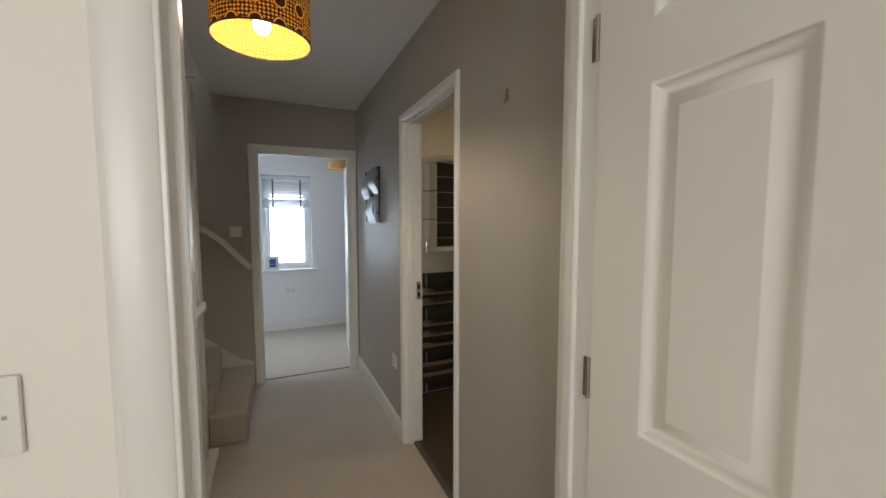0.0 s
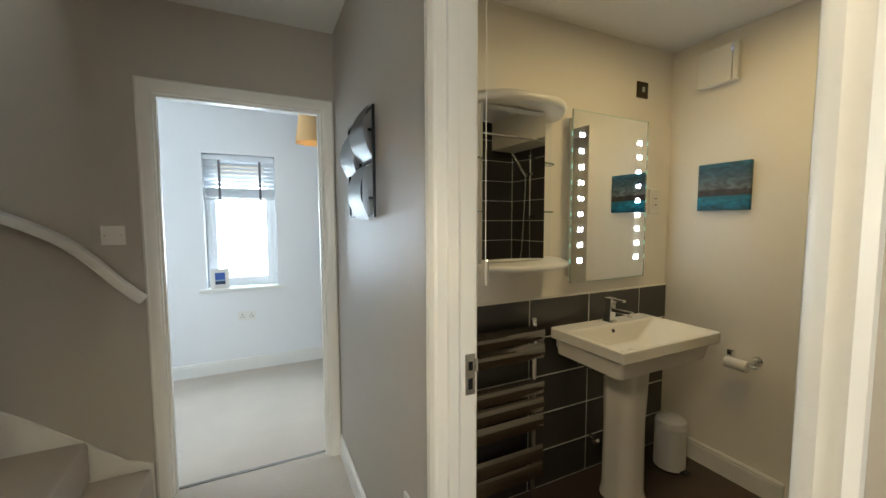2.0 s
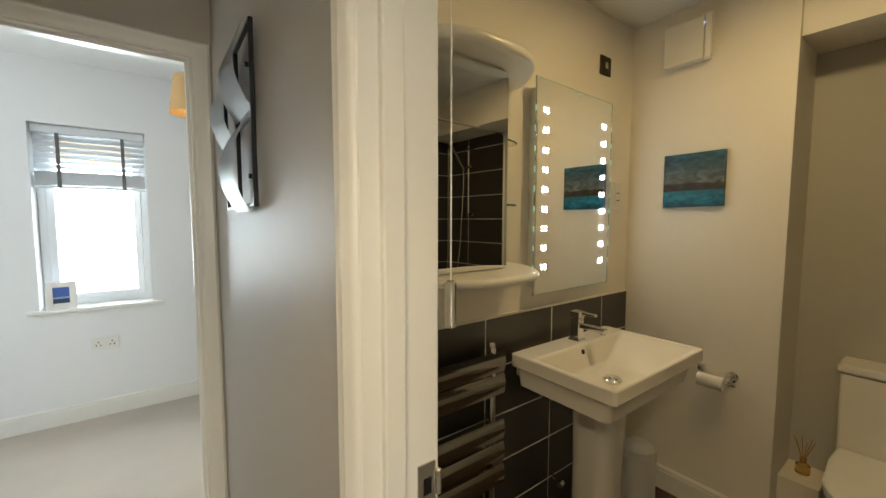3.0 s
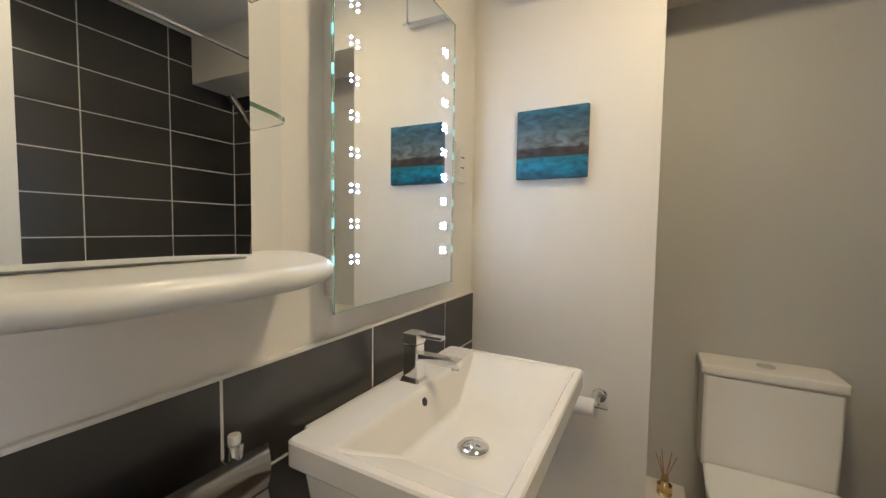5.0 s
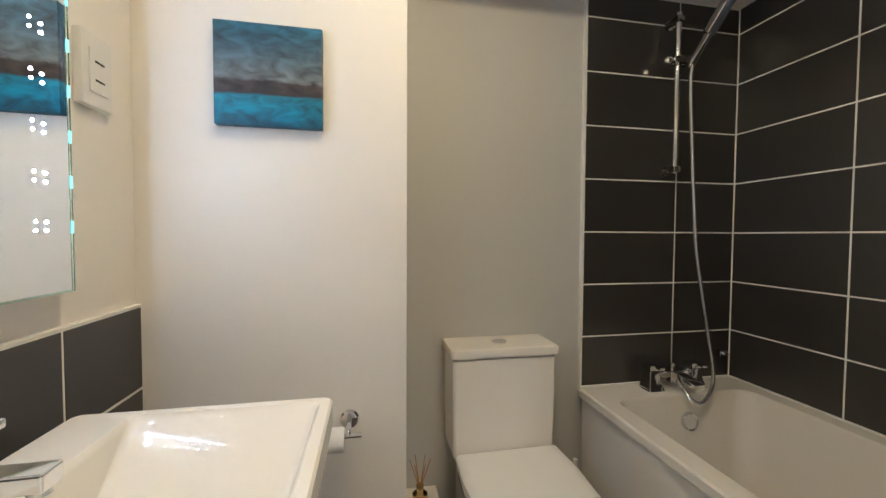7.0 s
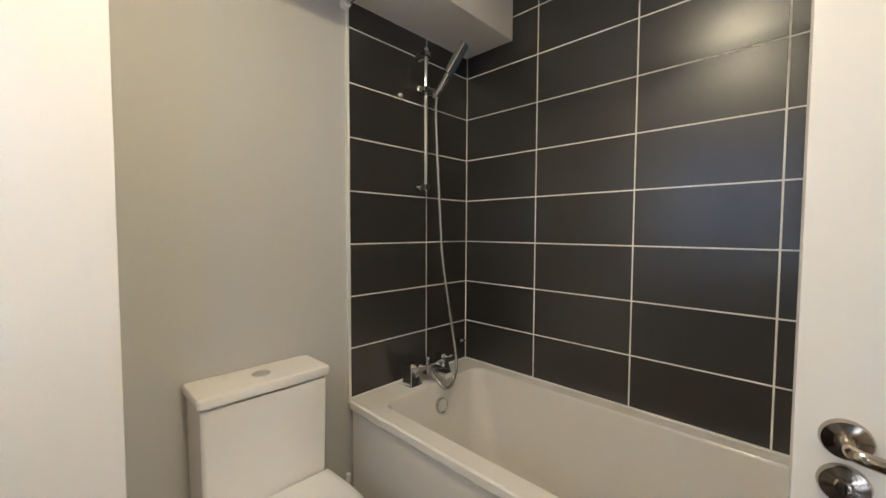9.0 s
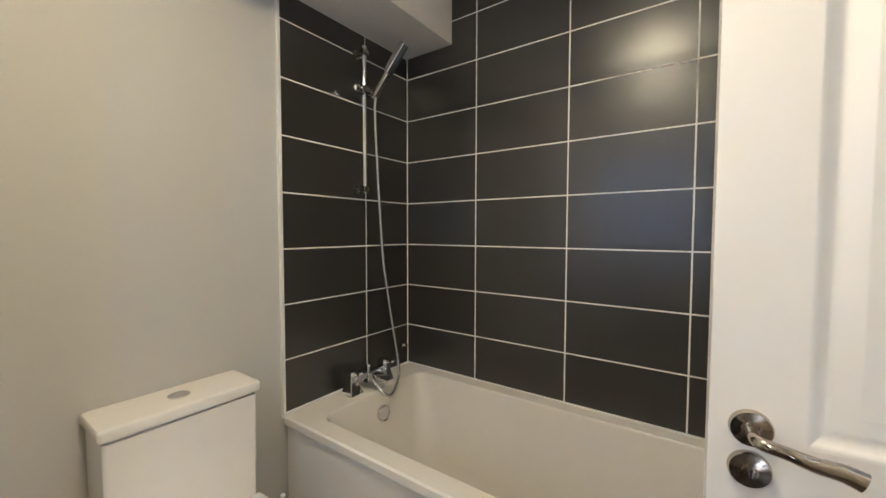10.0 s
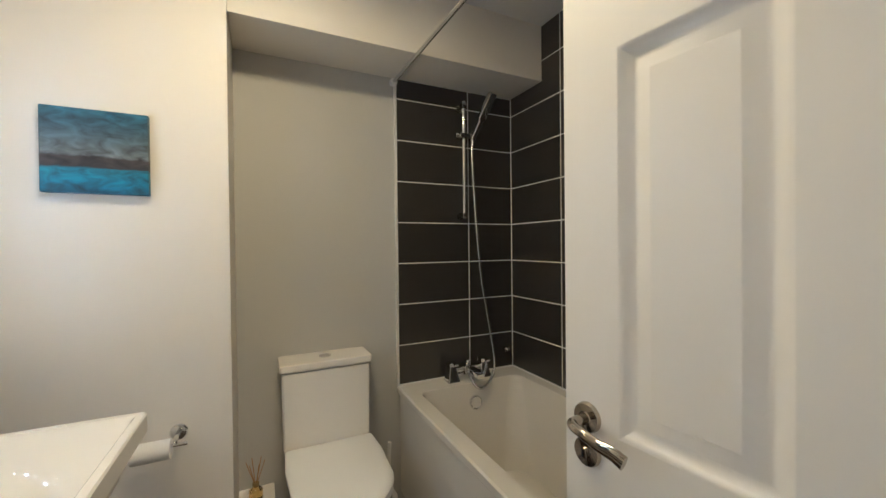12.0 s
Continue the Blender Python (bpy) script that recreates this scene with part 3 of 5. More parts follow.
def curved_leaf(y0, y1, z0, z1, bow, lean):
    """A thin steel sheet bowed outwards across its width."""
    bm = bmesh.new()
    cols, rows = 10, 12
    grid = []
    for i in range(rows + 1):
        v = i / rows
        line = []
        for j in range(cols + 1):
            u = j / cols
            shift = 0.006 * math.sin(math.pi * v)
            out = 0.008 + bow * math.sin(math.pi * v) * (0.8 + 0.2 * u) + lean * (v - 0.5)
            line.append(bm.verts.new((0.735 - out, y0 + (y1 - y0) * u + shift, z0 + (z1 - z0) * v)))
        grid.append(line)
    for i in range(rows):
        for j in range(cols):
            bm.faces.new((grid[i][j], grid[i][j + 1], grid[i + 1][j + 1], grid[i + 1][j]))
    bmesh.ops.solidify(bm, geom=bm.faces[:], thickness=0.0025)
    return bm


bm = bmesh.new()
for y in (2.725, 2.93, 3.14):
    box(0.728, 0.738, y - 0.005, y + 0.005, 1.415, 1.825, 0.001, 1, bm)
for z in (1.42, 1.62, 1.82):
    box(0.7285, 0.7375, 2.722, 3.145, z - 0.004, z + 0.004, 0.001, 1, bm)
for y, z in ((2.80, 1.75), (3.06, 1.75), (2.80, 1.49)):
    rod((0.75, y, z), (0.732, y, z), 0.006, segments=10, bm=bm)
part("frame", bm, BLACK, art, "thin black steel frame")
part("steel_leaf", curved_leaf(2.735, 2.93, 1.635, 1.83, 0.036, 0.008), LEAF_STEEL, art, "curved satin steel leaf")
part("steel_leaf", curved_leaf(2.945, 3.14, 1.60, 1.80, 0.036, -0.012), LEAF_STEEL, art, "curved satin steel leaf")
part("steel_leaf", curved_leaf(2.79, 2.99, 1.405, 1.615, 0.036, 0.008), LEAF_STEEL, art, "curved satin steel leaf")

hook = thing("picture_hook", (0.75, 1.088, 1.85), "small brass picture hook fixed in the bare hall wall", "hook")
part("hook_plate", prism([(1.080, 1.832), (1.094, 1.832), (1.097, 1.872), (1.080, 1.872)], "x", 0.7465, 0.75), BRASS, hook)
part("hook_lip", tube([(0.746, 1.086, 1.850), (0.744, 1.086, 1.832), (0.738, 1.086, 1.828), (0.735, 1.086, 1.838)], 0.0022, 4, 8), BRASS, hook)


def wall_plate(name, axis, face, sign, u, z, w, h, label, category, gangs=1, mat=None, sockets=False):
    """A moulded switch or socket plate on a wall face."""
    mat = mat or PLASTIC
    t = 0.009

    def put(u0, u1, d0, d1, z0, z1, bev):
        a, b = sorted((face + sign * d0, face + sign * d1))
        return box(a, b, u0, u1, z0, z1, bev) if axis == "x" else box(u0, u1, a, b, z0, z1, bev)

    ob = thing(name, (face, u, z) if axis == "x" else (u, face, z), label, category)
    part("plate", put(u - w / 2, u + w / 2, 0, t, z - h / 2, z + h / 2, 0.003), mat, ob)
    for g in range(gangs):
        c = u + (g - (gangs - 1) / 2) * w / gangs
        if sockets:
            part("switch_key", put(c + 0.018, c + 0.028, t - 0.001, t + 0.003, z + 0.012, z + 0.030, 0.001), mat, ob)
            for du, dz in ((0, 0.012), (-0.011, -0.012), (0.011, -0.012)):
                part("pin_hole", put(c + du - 0.003, c + du + 0.003, t - 0.0005, t + 0.0006, z + dz - 0.005, z + dz + 0.005, 0), BLACK, ob)
        else:
            part("switch_key", put(c - 0.0055, c + 0.0055, t - 0.001, t + 0.003, z - 0.011, z + 0.011, 0.0015), mat, ob)
    for du in (-0.030, 0.030):
        part("screw", put(u + du * w / 0.086 - 0.0025, u + du * w / 0.086 + 0.0025, t - 0.0005, t + 0.0007, z - 0.0025, z + 0.0025, 0.0005), STEEL, ob)
    return ob


wall_plate("light_switch", "y", 3.6, -1, -0.268, 1.338, 0.09, 0.09, "square white plastic light switch on the hall wall", "light switch")
wall_plate("wall_socket", "x", 0.75, -1, 2.42, 0.475, 0.088, 0.088, "square white plastic socket low on the hall wall", "socket", sockets=True)
wall_plate("double_socket", "y", 5.32, -1, 0.21, 0.52, 0.146, 0.086, "white plastic double socket under the bedroom window", "socket", 2, sockets=True)
wall_plate("light_switch", "y", 0.575, -1, -0.31, 1.203, 0.092, 0.095, "pale grey light switch beside the doorway", "light switch", mat=PLASTIC)

# ---- stairs and balustrade ----
NEWEL = (-0.435, 2.655)
stairs = thing("staircase", (-0.9, 3.0, 0), "beige carpeted winding staircase with white painted string", "staircase")


def step(outline, z0, z1, name="step"):
    return part(name, prism(outline, "z", z0, z1, 0.016), CARPET, stairs, "carpeted step")


nx, ny = NEWEL
step([(-0.175, 2.66), (-0.175, 3.58), (-1.39, 3.58), (-1.39, 2.70), (-0.40, 2.70), (-0.385, 2.66)], 0.0, 0.192)
step([(-0.36, 2.72), (-0.405, 3.58), (-1.39, 3.58), (-1.39, 2.71), (-0.42, 2.71)], 0.192, 0.390)
step([(-0.47, 2.73), (-0.75, 3.58), (-1.39, 3.58), (-1.39, 2.72)], 0.390, 0.590)
step([(-0.50, 2.725), (-1.385, 3.20), (-1.39, 2.725)], 0.590, 0.805)
for k in range(11):
    y1 = 2.71 - 0.215 * k
    z1 = 1.065 + 0.2 * k
    part("step", prism([(y1, z1 - 0.2), (y1, z1), (y1 - 0.24, z1), (y1 - 0.23, z1 - 0.02)], "x", -1.39, -0.49, 0.01), CARPET, stairs, "carpeted step")
string = [(2.60, 1.10), (2.60, 0.83), (2.40, 1.01), (0.90, 2.42), (0.90, 2.73), (2.38, 1.33)]
part("outer_string", prism(string, "x", -0.485, -0.445, 0.003), TRIM, stairs, "white painted outer string")
part("string_capping", prism([(2.56, 1.165), (0.90, 2.735), (0.90, 2.765), (2.56, 1.195)], "x", -0.495, -0.435, 0.004), TRIM, stairs, "white capping on the string")
part("underside", prism([(2.60, 0.845), (0.70, 2.63), (0.70, 2.66), (2.60, 0.875)], "x", -1.398, -0.486), HALL_PAINT, stairs, "grey plastered underside of the flight")
part("wall_string", prism([(-0.17, 0.0), (-0.17, 0.205), (-0.27, 0.245), (-0.42, 0.375), (-0.63, 0.545), (-0.85, 0.70), (-1.39, 0.94), (-1.39, 0.0)], "y", 3.582, 3.598), TRIM, stairs, "white skirting stepping up with the stairs")

balustrade = thing("upper_balustrade", (-0.46, 2.0, 1.2), "white painted balusters and rail along the upper flight", "balustrade")
for k in range(13):
    y = 2.50 - 0.118 * k
    z = 1.19 + (2.56 - y) * 0.9458
    part("baluster", box(-0.481, -0.449, y - 0.016, y + 0.016, z - 0.02, z + 0.86, 0.003, 1), TRIM, balustrade)
part("handrail", sweep([Vector((-0.465, 2.60, 1.99)), Vector((-0.465, 0.95, 3.56))], [(-0.03, -0.02), (0.03, -0.02), (0.033, 0.0), (0.026, 0.02), (-0.026, 0.02), (-0.033, 0.0)]), TRIM, balustrade)

newel = thing("newel_post", (nx, ny, 0), "tall white painted square newel post with moulded cap", "newel post")
part("post", box(-0.517, -0.394, 2.60, 2.70, 0.0, 2.226, 0.004), TRIM, newel)
bm = box(-0.520, -0.371, 2.588, 2.712, 2.226, 2.246, 0.005)
box(-0.532, -0.359, 2.576, 2.724, 2.246, 2.276, 0.010, 3, bm)
part("cap", bm, TRIM, newel, "moulded white cap")

guard = thing("landing_balustrade", (-0.36, 2.1, 0), "white painted balustrade round the stairwell", "balustrade")
rail_sec = [(-0.030, -0.028), (0.030, -0.028), (0.033, -0.010), (0.028, 0.0), (0.033, 0.010), (0.022, 0.026), (-0.022, 0.026), (-0.033, 0.010), (-0.028, 0.0), (-0.033, -0.010)]
part("handrail", sweep([Vector((-0.362, 1.556, 0.990)), Vector((-0.395, 2.60, 0.925))], rail_sec), TRIM, guard, "moulded white handrail")
for k in range(9):
    y = 1.66 + 0.106 * k
    xk = -0.365 - 0.03 * (y - 1.66) / 0.94
    part("baluster", box(xk - 0.016, xk + 0.016, y - 0.016, y + 0.016, 0.03, 0.965, 0.003, 1), TRIM, guard)
part("base_rail", prism([(-0.40, 0.0), (-0.33, 0.0), (-0.33, 0.03), (-0.40, 0.03)], "y", 1.556, 2.60, 0.003), TRIM, guard)
part("half_wall", box(-1.398, -0.325, 1.475, 1.555, 0.0, 1.035, 0.003), TRIM, guard, "white painted half wall")
bm = box(-1.398, -0.313, 1.462, 1.568, 1.035, 1.047, 0.004)
box(-1.398, -0.300, 1.450, 1.578, 1.047, 1.072, 0.009, 3, bm)
part("capping", bm, TRIM, guard, "white moulded capping")
structure("floor_landing_edge", box(-0.44, -0.402, 1.556, 2.60, -0.25, 0.0), TRIM, "white painted edge of the landing", "trim")
structure("floor_hall_side", box(-1.398, -0.402, 0.676, 1.555, -0.15, 0.0), CARPET, "beige carpet before the stairwell", "carpet")

rail = thing("wall_handrail", (-0.4, 3.57, 1.25), "white painted handrail on the wall beside the stairs", "handrail")
pts = smooth_path([(-0.162, 3.565, 1.03), (-0.195, 3.565, 1.062), (-0.26, 3.565, 1.13), (-0.34, 3.565, 1.225), (-0.435, 3.565, 1.315), (-0.56, 3.565, 1.39), (-0.73, 3.565, 1.475), (-1.0, 3.565, 1.61), (-1.36, 3.565, 1.80)], 5)
part("rail", sweep(pts, [(-0.020, -0.022), (0.020, -0.022), (0.026, -0.008), (0.022, 0.016), (0.008, 0.024), (-0.008, 0.024), (-0.022, 0.016), (-0.026, -0.008)]), TRIM, rail)
for x, z in ((-0.30, 1.155), (-0.95, 1.56)):
    part("bracket", rod((x, 3.598, z), (x, 3.57, z), 0.010, segments=12), TRIM, rail)

# ---- bedroom window ----
window = tagged(new("window_1"), "white plastic casement window with a half-raised blind", "window", kind="structure")
window.location = (0.185, 5.47, 0.8)
part("window_frame", frame_bars(-0.098, 0.488, 0.787, 2.008, 5.45, 5.51, 0.042), UPVC, window)
part("casement", frame_bars(-0.055, 0.445, 0.830, 1.965, 5.435, 5.495, 0.042), UPVC, window)
pane = part("pane", box(-0.014, 0.404, 5.462, 5.468, 0.871, 1.924), PANE, window)
pane.visible_shadow = False
part("window_handle", box(0.415, 0.435, 5.415, 5.435, 1.28, 1.40, 0.004), UPVC, window)
part("window_sill", box(-0.158, 0.558, 5.285, 5.45, 0.765, 0.792, 0.006), TRIM, window, "white painted window board")

blind = thing("venetian_blind", (0.185, 5.39, 1.8), "white slatted blind with dark grey tapes, half raised", "blind")
part("headrail", box(-0.092, 0.482, 5.355, 5.415, 1.955, 2.005, 0.004), BLIND, blind)
for k in range(6):
    z = 1.925 - 0.037 * k
    bm = box(-0.089, 0.479, -0.024, 0.024, -0.0015, 0.0015, 0.001, 1)
    bm.transform(Matrix.Translation((0, 5.385, z)) @ Matrix.Rotation(radians(42), 4, "X"))
    part("slat", bm, BLIND, blind)
for k in range(13):
    part("slat", box(-0.089, 0.479, 5.361, 5.409, 1.618 + 0.007 * k, 1.6225 + 0.007 * k, 0.001, 1), BLIND, blind)
part("bottom_rail", box(-0.090, 0.480, 5.358, 5.412, 1.598, 1.614, 0.003), BLIND, blind)
for x in (0.030, 0.362):
    part("tape", box(x - 0.010, x + 0.010, 5.3545, 5.3565, 1.598, 1.958), TAPE, blind, "dark grey cloth tape")
part("cord", rod((0.458, 5.352, 0.42), (0.458, 5.352, 1.955), 0.0015, segments=6), PLASTIC, blind)
part("cord_pull", lathe([(0.003, 0.03), (0.006, 0.012), (0.006, 0.002), (0.003, 0.0)], (0.458, 5.352, 0.395), segments=10), PLASTIC, blind)

photo = thing("photo_frame", (0.0, 5.33, 0.792), "white photo frame with a blue sea picture on the window sill", "photo frame")
m = pose(0.005, 5.315, 0.794, -10, 0, 8)
bm = frame_bars(-0.076, 0.076, 0.0, 0.178, -0.008, 0.008, 0.036, 0.002)
bm.transform(m)
part("frame", bm, PLASTIC, photo)
for lo, hi, col, nm in ((0.036, 0.066, (0.02, 0.05, 0.11), "sea"), (0.066, 0.078, (0.30, 0.42, 0.55), "horizon"), (0.078, 0.142, (0.05, 0.12, 0.42), "sky")):
    bm = box(-0.042, 0.042, -0.003, 0.002, lo, hi)
    bm.transform(m)
    part("print_" + nm, bm, material("photo_" + nm, col, 0.3, vary=0.2, scale=20), photo)
bm = box(-0.02, 0.02, 0.012, 0.016, 0.0, 0.13)
bm.transform(m @ pose(0, 0, 0, -14))
part("strut", bm, BLACK, photo)

# ---- bathroom: sanitary ware ----
def loops(rings, bm=None, close_first=True, close_last=True):
    """Joins rings of equally many points into a skin."""
    bm = bm or bmesh.new()
    made = [[bm.verts.new(p) for p in ring] for ring in rings]
    n = len(made[0])
    for a, b in zip(made, made[1:]):
        for k in range(n):
            bm.faces.new((a[k], a[(k + 1) % n], b[(k + 1) % n], b[k]))
    if close_first:
        bm.faces.new(made[0][::-1])
    if close_last:
        bm.faces.new(made[-1])
    return bm


def rounded(x0, x1, y0, y1, z, r, n=5):
    """A rectangle with round corners, as a ring of points."""
    out = []
    for cx, cy, start in ((x1 - r, y0 + r, -90), (x1 - r, y1 - r, 0), (x0 + r, y1 - r, 90), (x0 + r, y0 + r, 180)):
        for k in range(n):
            a = radians(start + 90 * k / (n - 1))
            out.append((cx + r * math.cos(a), cy + r * math.sin(a), z))
    return out


basin = thing("wash_basin", (1.965, 2.6, 0), "white ceramic rectangular pedestal basin under the lit mirror", "wash basin")
X0, X1, Y0, Y1 = 1.635, 2.302, 2.36, 2.79
bowl = loops([
    rounded(1.72, 2.22, 2.46, 2.775, 0.705, 0.03), rounded(1.675, 2.262, 2.405, 2.785, 0.735, 0.025), rounded(1.665, 2.272, 2.392, 2.786, 0.80, 0.02),
    rounded(1.662, 2.275, 2.388, 2.787, 0.818, 0.02), rounded(X0 + 0.004, X1 - 0.004, Y0 + 0.004, Y1, 0.818, 0.014), rounded(X0, X1, Y0, Y1, 0.823, 0.014), rounded(X0, X1, Y0, Y1, 0.866, 0.014), rounded(X0 + 0.004, X1 - 0.004, Y0 + 0.004, Y1 - 0.004, 0.870, 0.014),
    rounded(X0 + 0.020, X1 - 0.020, Y0 + 0.020, Y1 - 0.095, 0.870, 0.012), rounded(X0 + 0.026, X1 - 0.026, Y0 + 0.026, Y1 - 0.101, 0.864, 0.014),
    rounded(X0 + 0.038, X1 - 0.038, Y0 + 0.0281, Y1 - 0.103, 0.8573, 0.014), rounded(X0 + 0.178, X1 - 0.178, Y0 + 0.0529, Y1 - 0.126, 0.7787, 0.012),
    rounded(X0 + 0.19, X1 - 0.19, Y0 + 0.055, Y1 - 0.128, 0.772, 0.012), rounded(X0 + 0.205, X1 - 0.205, Y0 + 0.07, Y1 - 0.140, 0.765, 0.012), rounded(X0 + 0.25, X1 - 0.25, Y0 + 0.12, Y1 - 0.17, 0.760, 0.03)])
part("bowl", bowl, CERAMIC, basin)
part("back_ledge", box(1.72, 2.215, 2.784, 2.838, 0.745, 0.845, 0.006), CERAMIC, basin)
part("pedestal", loops([rounded(1.870, 2.052, 2.505, 2.70, z, r) for z, r in ((0.002, 0.06), (0.02, 0.062))] + [rounded(1.878, 2.044, 2.515, 2.695, 0.06, 0.06), rounded(1.880, 2.042, 2.518, 2.695, 0.40, 0.06), rounded(1.872, 2.050, 2.508, 2.70, 0.72, 0.06)]), CERAMIC, basin, "white ceramic pedestal")
waste = part("waste_cover", lathe([(0.036, 0.0), (0.037, 0.006), (0.030, 0.013), (0.012, 0.017), (0.002, 0.0175)], (1.945, 2.545, 0.764), segments=28), CHROME, basin, "domed chrome click waste")
part("waste_ring", lathe([(0.033, 0.0), (0.033, 0.004), (0.026, 0.005)], (1.945, 2.545, 0.7595)), CHROME, waste)
part("overflow_hole", lathe([(0.010, 0.0), (0.0105, 0.003), (0.007, 0.004)], (1.955, 2.683, 0.838), (0, -1, 0.35), 18), BLACK, basin)

tap = thing("basin_mixer_tap", (1.995, 2.74, 0.87), "square chrome single-lever mixer tap on the basin", "tap")
part("tap_body", loops([rounded(1.968, 2.022, 2.712, 2.766, 0.870, 0.004, 3), rounded(1.970, 2.020, 2.714, 2.764, 0.876, 0.004, 3), rounded(1.974, 2.016, 2.718, 2.760, 0.884, 0.004, 3), rounded(1.975, 2.015, 2.719, 2.759, 0.965, 0.004, 3)]), CHROME, tap)
part("spout", box(1.980, 2.010, 2.605, 2.722, 0.925, 0.945, 0.003), CHROME, tap)
part("aerator", rod((1.995, 2.618, 0.918), (1.995, 2.618, 0.926), 0.010, segments=16), STEEL, tap)
part("lever_base", box(1.973, 2.017, 2.717, 2.761, 0.967, 0.996, 0.003), CHROME, tap)
part("lever", box(1.984, 2.006, 2.652, 2.730, 0.985, 0.995, 0.002), CHROME, tap)

# pipes under the basin
trap = thing("basin_trap", (2.10, 2.80, 0.5), "white plastic waste pipe beside the pedestal", "pipe")
part("trap_pipe", tube([(1.99, 2.66, 0.62), (2.06, 2.72, 0.56), (2.11, 2.77, 0.55), (2.12, 2.835, 0.55)], 0.020, 5, 12), PLASTIC, trap)
part("collar", rod((2.105, 2.765, 0.55), (2.115, 2.80, 0.55), 0.028, segments=18), PLASTIC, trap)
valve = thing("radiator_valve", (1.985, 2.80, 0.16), "small chrome pipe valve low on the tiled wall", "valve")
part("valve_body", rod((1.985, 2.838, 0.19), (1.985, 2.79, 0.19), 0.012, segments=14), CHROME, valve)
part("valve_cap", rod((1.985, 2.79, 0.19), (1.955, 2.78, 0.19), 0.015, segments=16, bevel=0.003), CHROME, valve)

# toilet
toilet = thing("toilet", (2.6, 1.845, 0), "white ceramic close-coupled toilet with its lid closed", "toilet")
part("cistern", loops([rounded(2.757, 2.888, 1.692, 2.000, 0.40, 0.012), rounded(2.735, 2.888, 1.672, 2.024, 0.46, 0.012), rounded(2.732, 2.888, 1.670, 2.026, 0.60, 0.012), rounded(2.731, 2.888, 1.669, 2.027, 0.774, 0.012), rounded(2.738, 2.886, 1.676, 2.019, 0.776, 0.012)]), CERAMIC, toilet)
cistern_lid = part("cistern_lid", loops([rounded(2.738, 2.886, 1.676, 2.019, 0.777, 0.012), rounded(2.737, 2.887, 1.676, 2.019, 0.7805, 0.012), rounded(2.725, 2.889, 1.662, 2.034, 0.784, 0.012), rounded(2.723, 2.889, 1.660, 2.036, 0.789, 0.012), rounded(2.723, 2.889, 1.660, 2.036, 0.806, 0.012), rounded(2.726, 2.887, 1.663, 2.033, 0.811, 0.012), rounded(2.74, 2.88, 1.675, 2.02, 0.813, 0.012)]), CERAMIC, toilet)
part("flush_button", lathe([(0.026, 0.0), (0.026, 0.004), (0.022, 0.006), (0.020, 0.0045), (0.002, 0.005)], (2.80, 1.850, 0.8125), segments=24), CHROME, cistern_lid, "round chrome flush button")


def seat_outline(grow, z):
    """D-shaped outline, straight at the back."""
    pts = [(2.726 + grow * 0.2, 2.015 + grow), (2.60, 2.022 + grow), (2.50, 2.015 + grow)]
    for k in range(1, 16):
        a = radians(90 + 180 * k / 16)
        pts.append((2.46 + (0.20 + grow) * math.cos(a), 1.842 + (0.173 + grow) * math.sin(a)))
    pts += [(2.50, 1.669 - grow), (2.60, 1.662 - grow), (2.726 + grow * 0.2, 1.669 - grow)]
    return [(x, y, z) for x, y in pts]


part("pan", loops([seat_outline(-0.10, 0.002), seat_outline(-0.095, 0.02), seat_outline(-0.085, 0.20), seat_outline(-0.02, 0.36), seat_outline(-0.004, 0.40), seat_outline(-0.004, 0.425)]), CERAMIC, toilet)
part("seat", loops([seat_outline(-0.004, 0.428), seat_outline(0.0, 0.431), seat_outline(0.0, 0.444), seat_outline(-0.004, 0.447)]), PLASTIC, toilet)
part("seat_lid", loops([seat_outline(-0.002, 0.449), seat_outline(0.003, 0.452), seat_outline(0.003, 0.464), seat_outline(-0.006, 0.472), seat_outline(-0.03, 0.475)]), PLASTIC, toilet)
part("pan_back", box(2.69, 2.886, 1.70, 1.985, 0.002, 0.42, 0.02), CERAMIC, toilet)

# bath
bath = thing("bath_tub", (2.02, 1.15, 0), "white acrylic bath with flat front panel along dark tiles", "bath")
rim = [rounded(1.165, 2.878, 0.808, 1.497, 0.562, 0.012), rounded(1.163, 2.880, 0.807, 1.499, 0.566, 0.012), rounded(1.163, 2.880, 0.807, 1.499, 0.590, 0.012), rounded(1.168, 2.876, 0.811, 1.494, 0.5965, 0.012),
       rounded(1.24, 2.755, 0.866, 1.432, 0.5965, 0.05, 5), rounded(1.248, 2.747, 0.874, 1.424, 0.588, 0.05, 5), rounded(1.30, 2.715, 0.895, 1.402, 0.45, 0.08, 5), rounded(1.40, 2.665, 0.92, 1.378, 0.25, 0.10, 5), rounded(1.50, 2.62, 0.95, 1.345, 0.19, 0.11, 5)]
part("shell", loops(rim, close_first=False), ACRYLIC, bath)
part("front_panel", box(1.168, 2.874, 1.470, 1.486, 0.07, 0.562, 0.004), ACRYLIC, bath, "flat white bath panel")
part("plinth", box(1.168, 2.874, 1.462, 1.468, 0.0, 0.072), ACRYLIC, bath)
part("drain", lathe([(0.030, 0), (0.030, 0.003), (0.020, 0.004)], (2.50, 1.148, 0.190)), CHROME, bath)
overflow = part("overflow_dial", lathe([(0.034, 0.0), (0.034, 0.012), (0.030, 0.018), (0.026, 0.015), (0.002, 0.015)], (2.733, 1.142, 0.505), (-1, 0, 0.12), 28), CHROME, bath, "round chrome overflow dial")
silicone = box(1.163, 2.882, 0.803, 0.812, 0.594, 0.602, 0.002, 1)
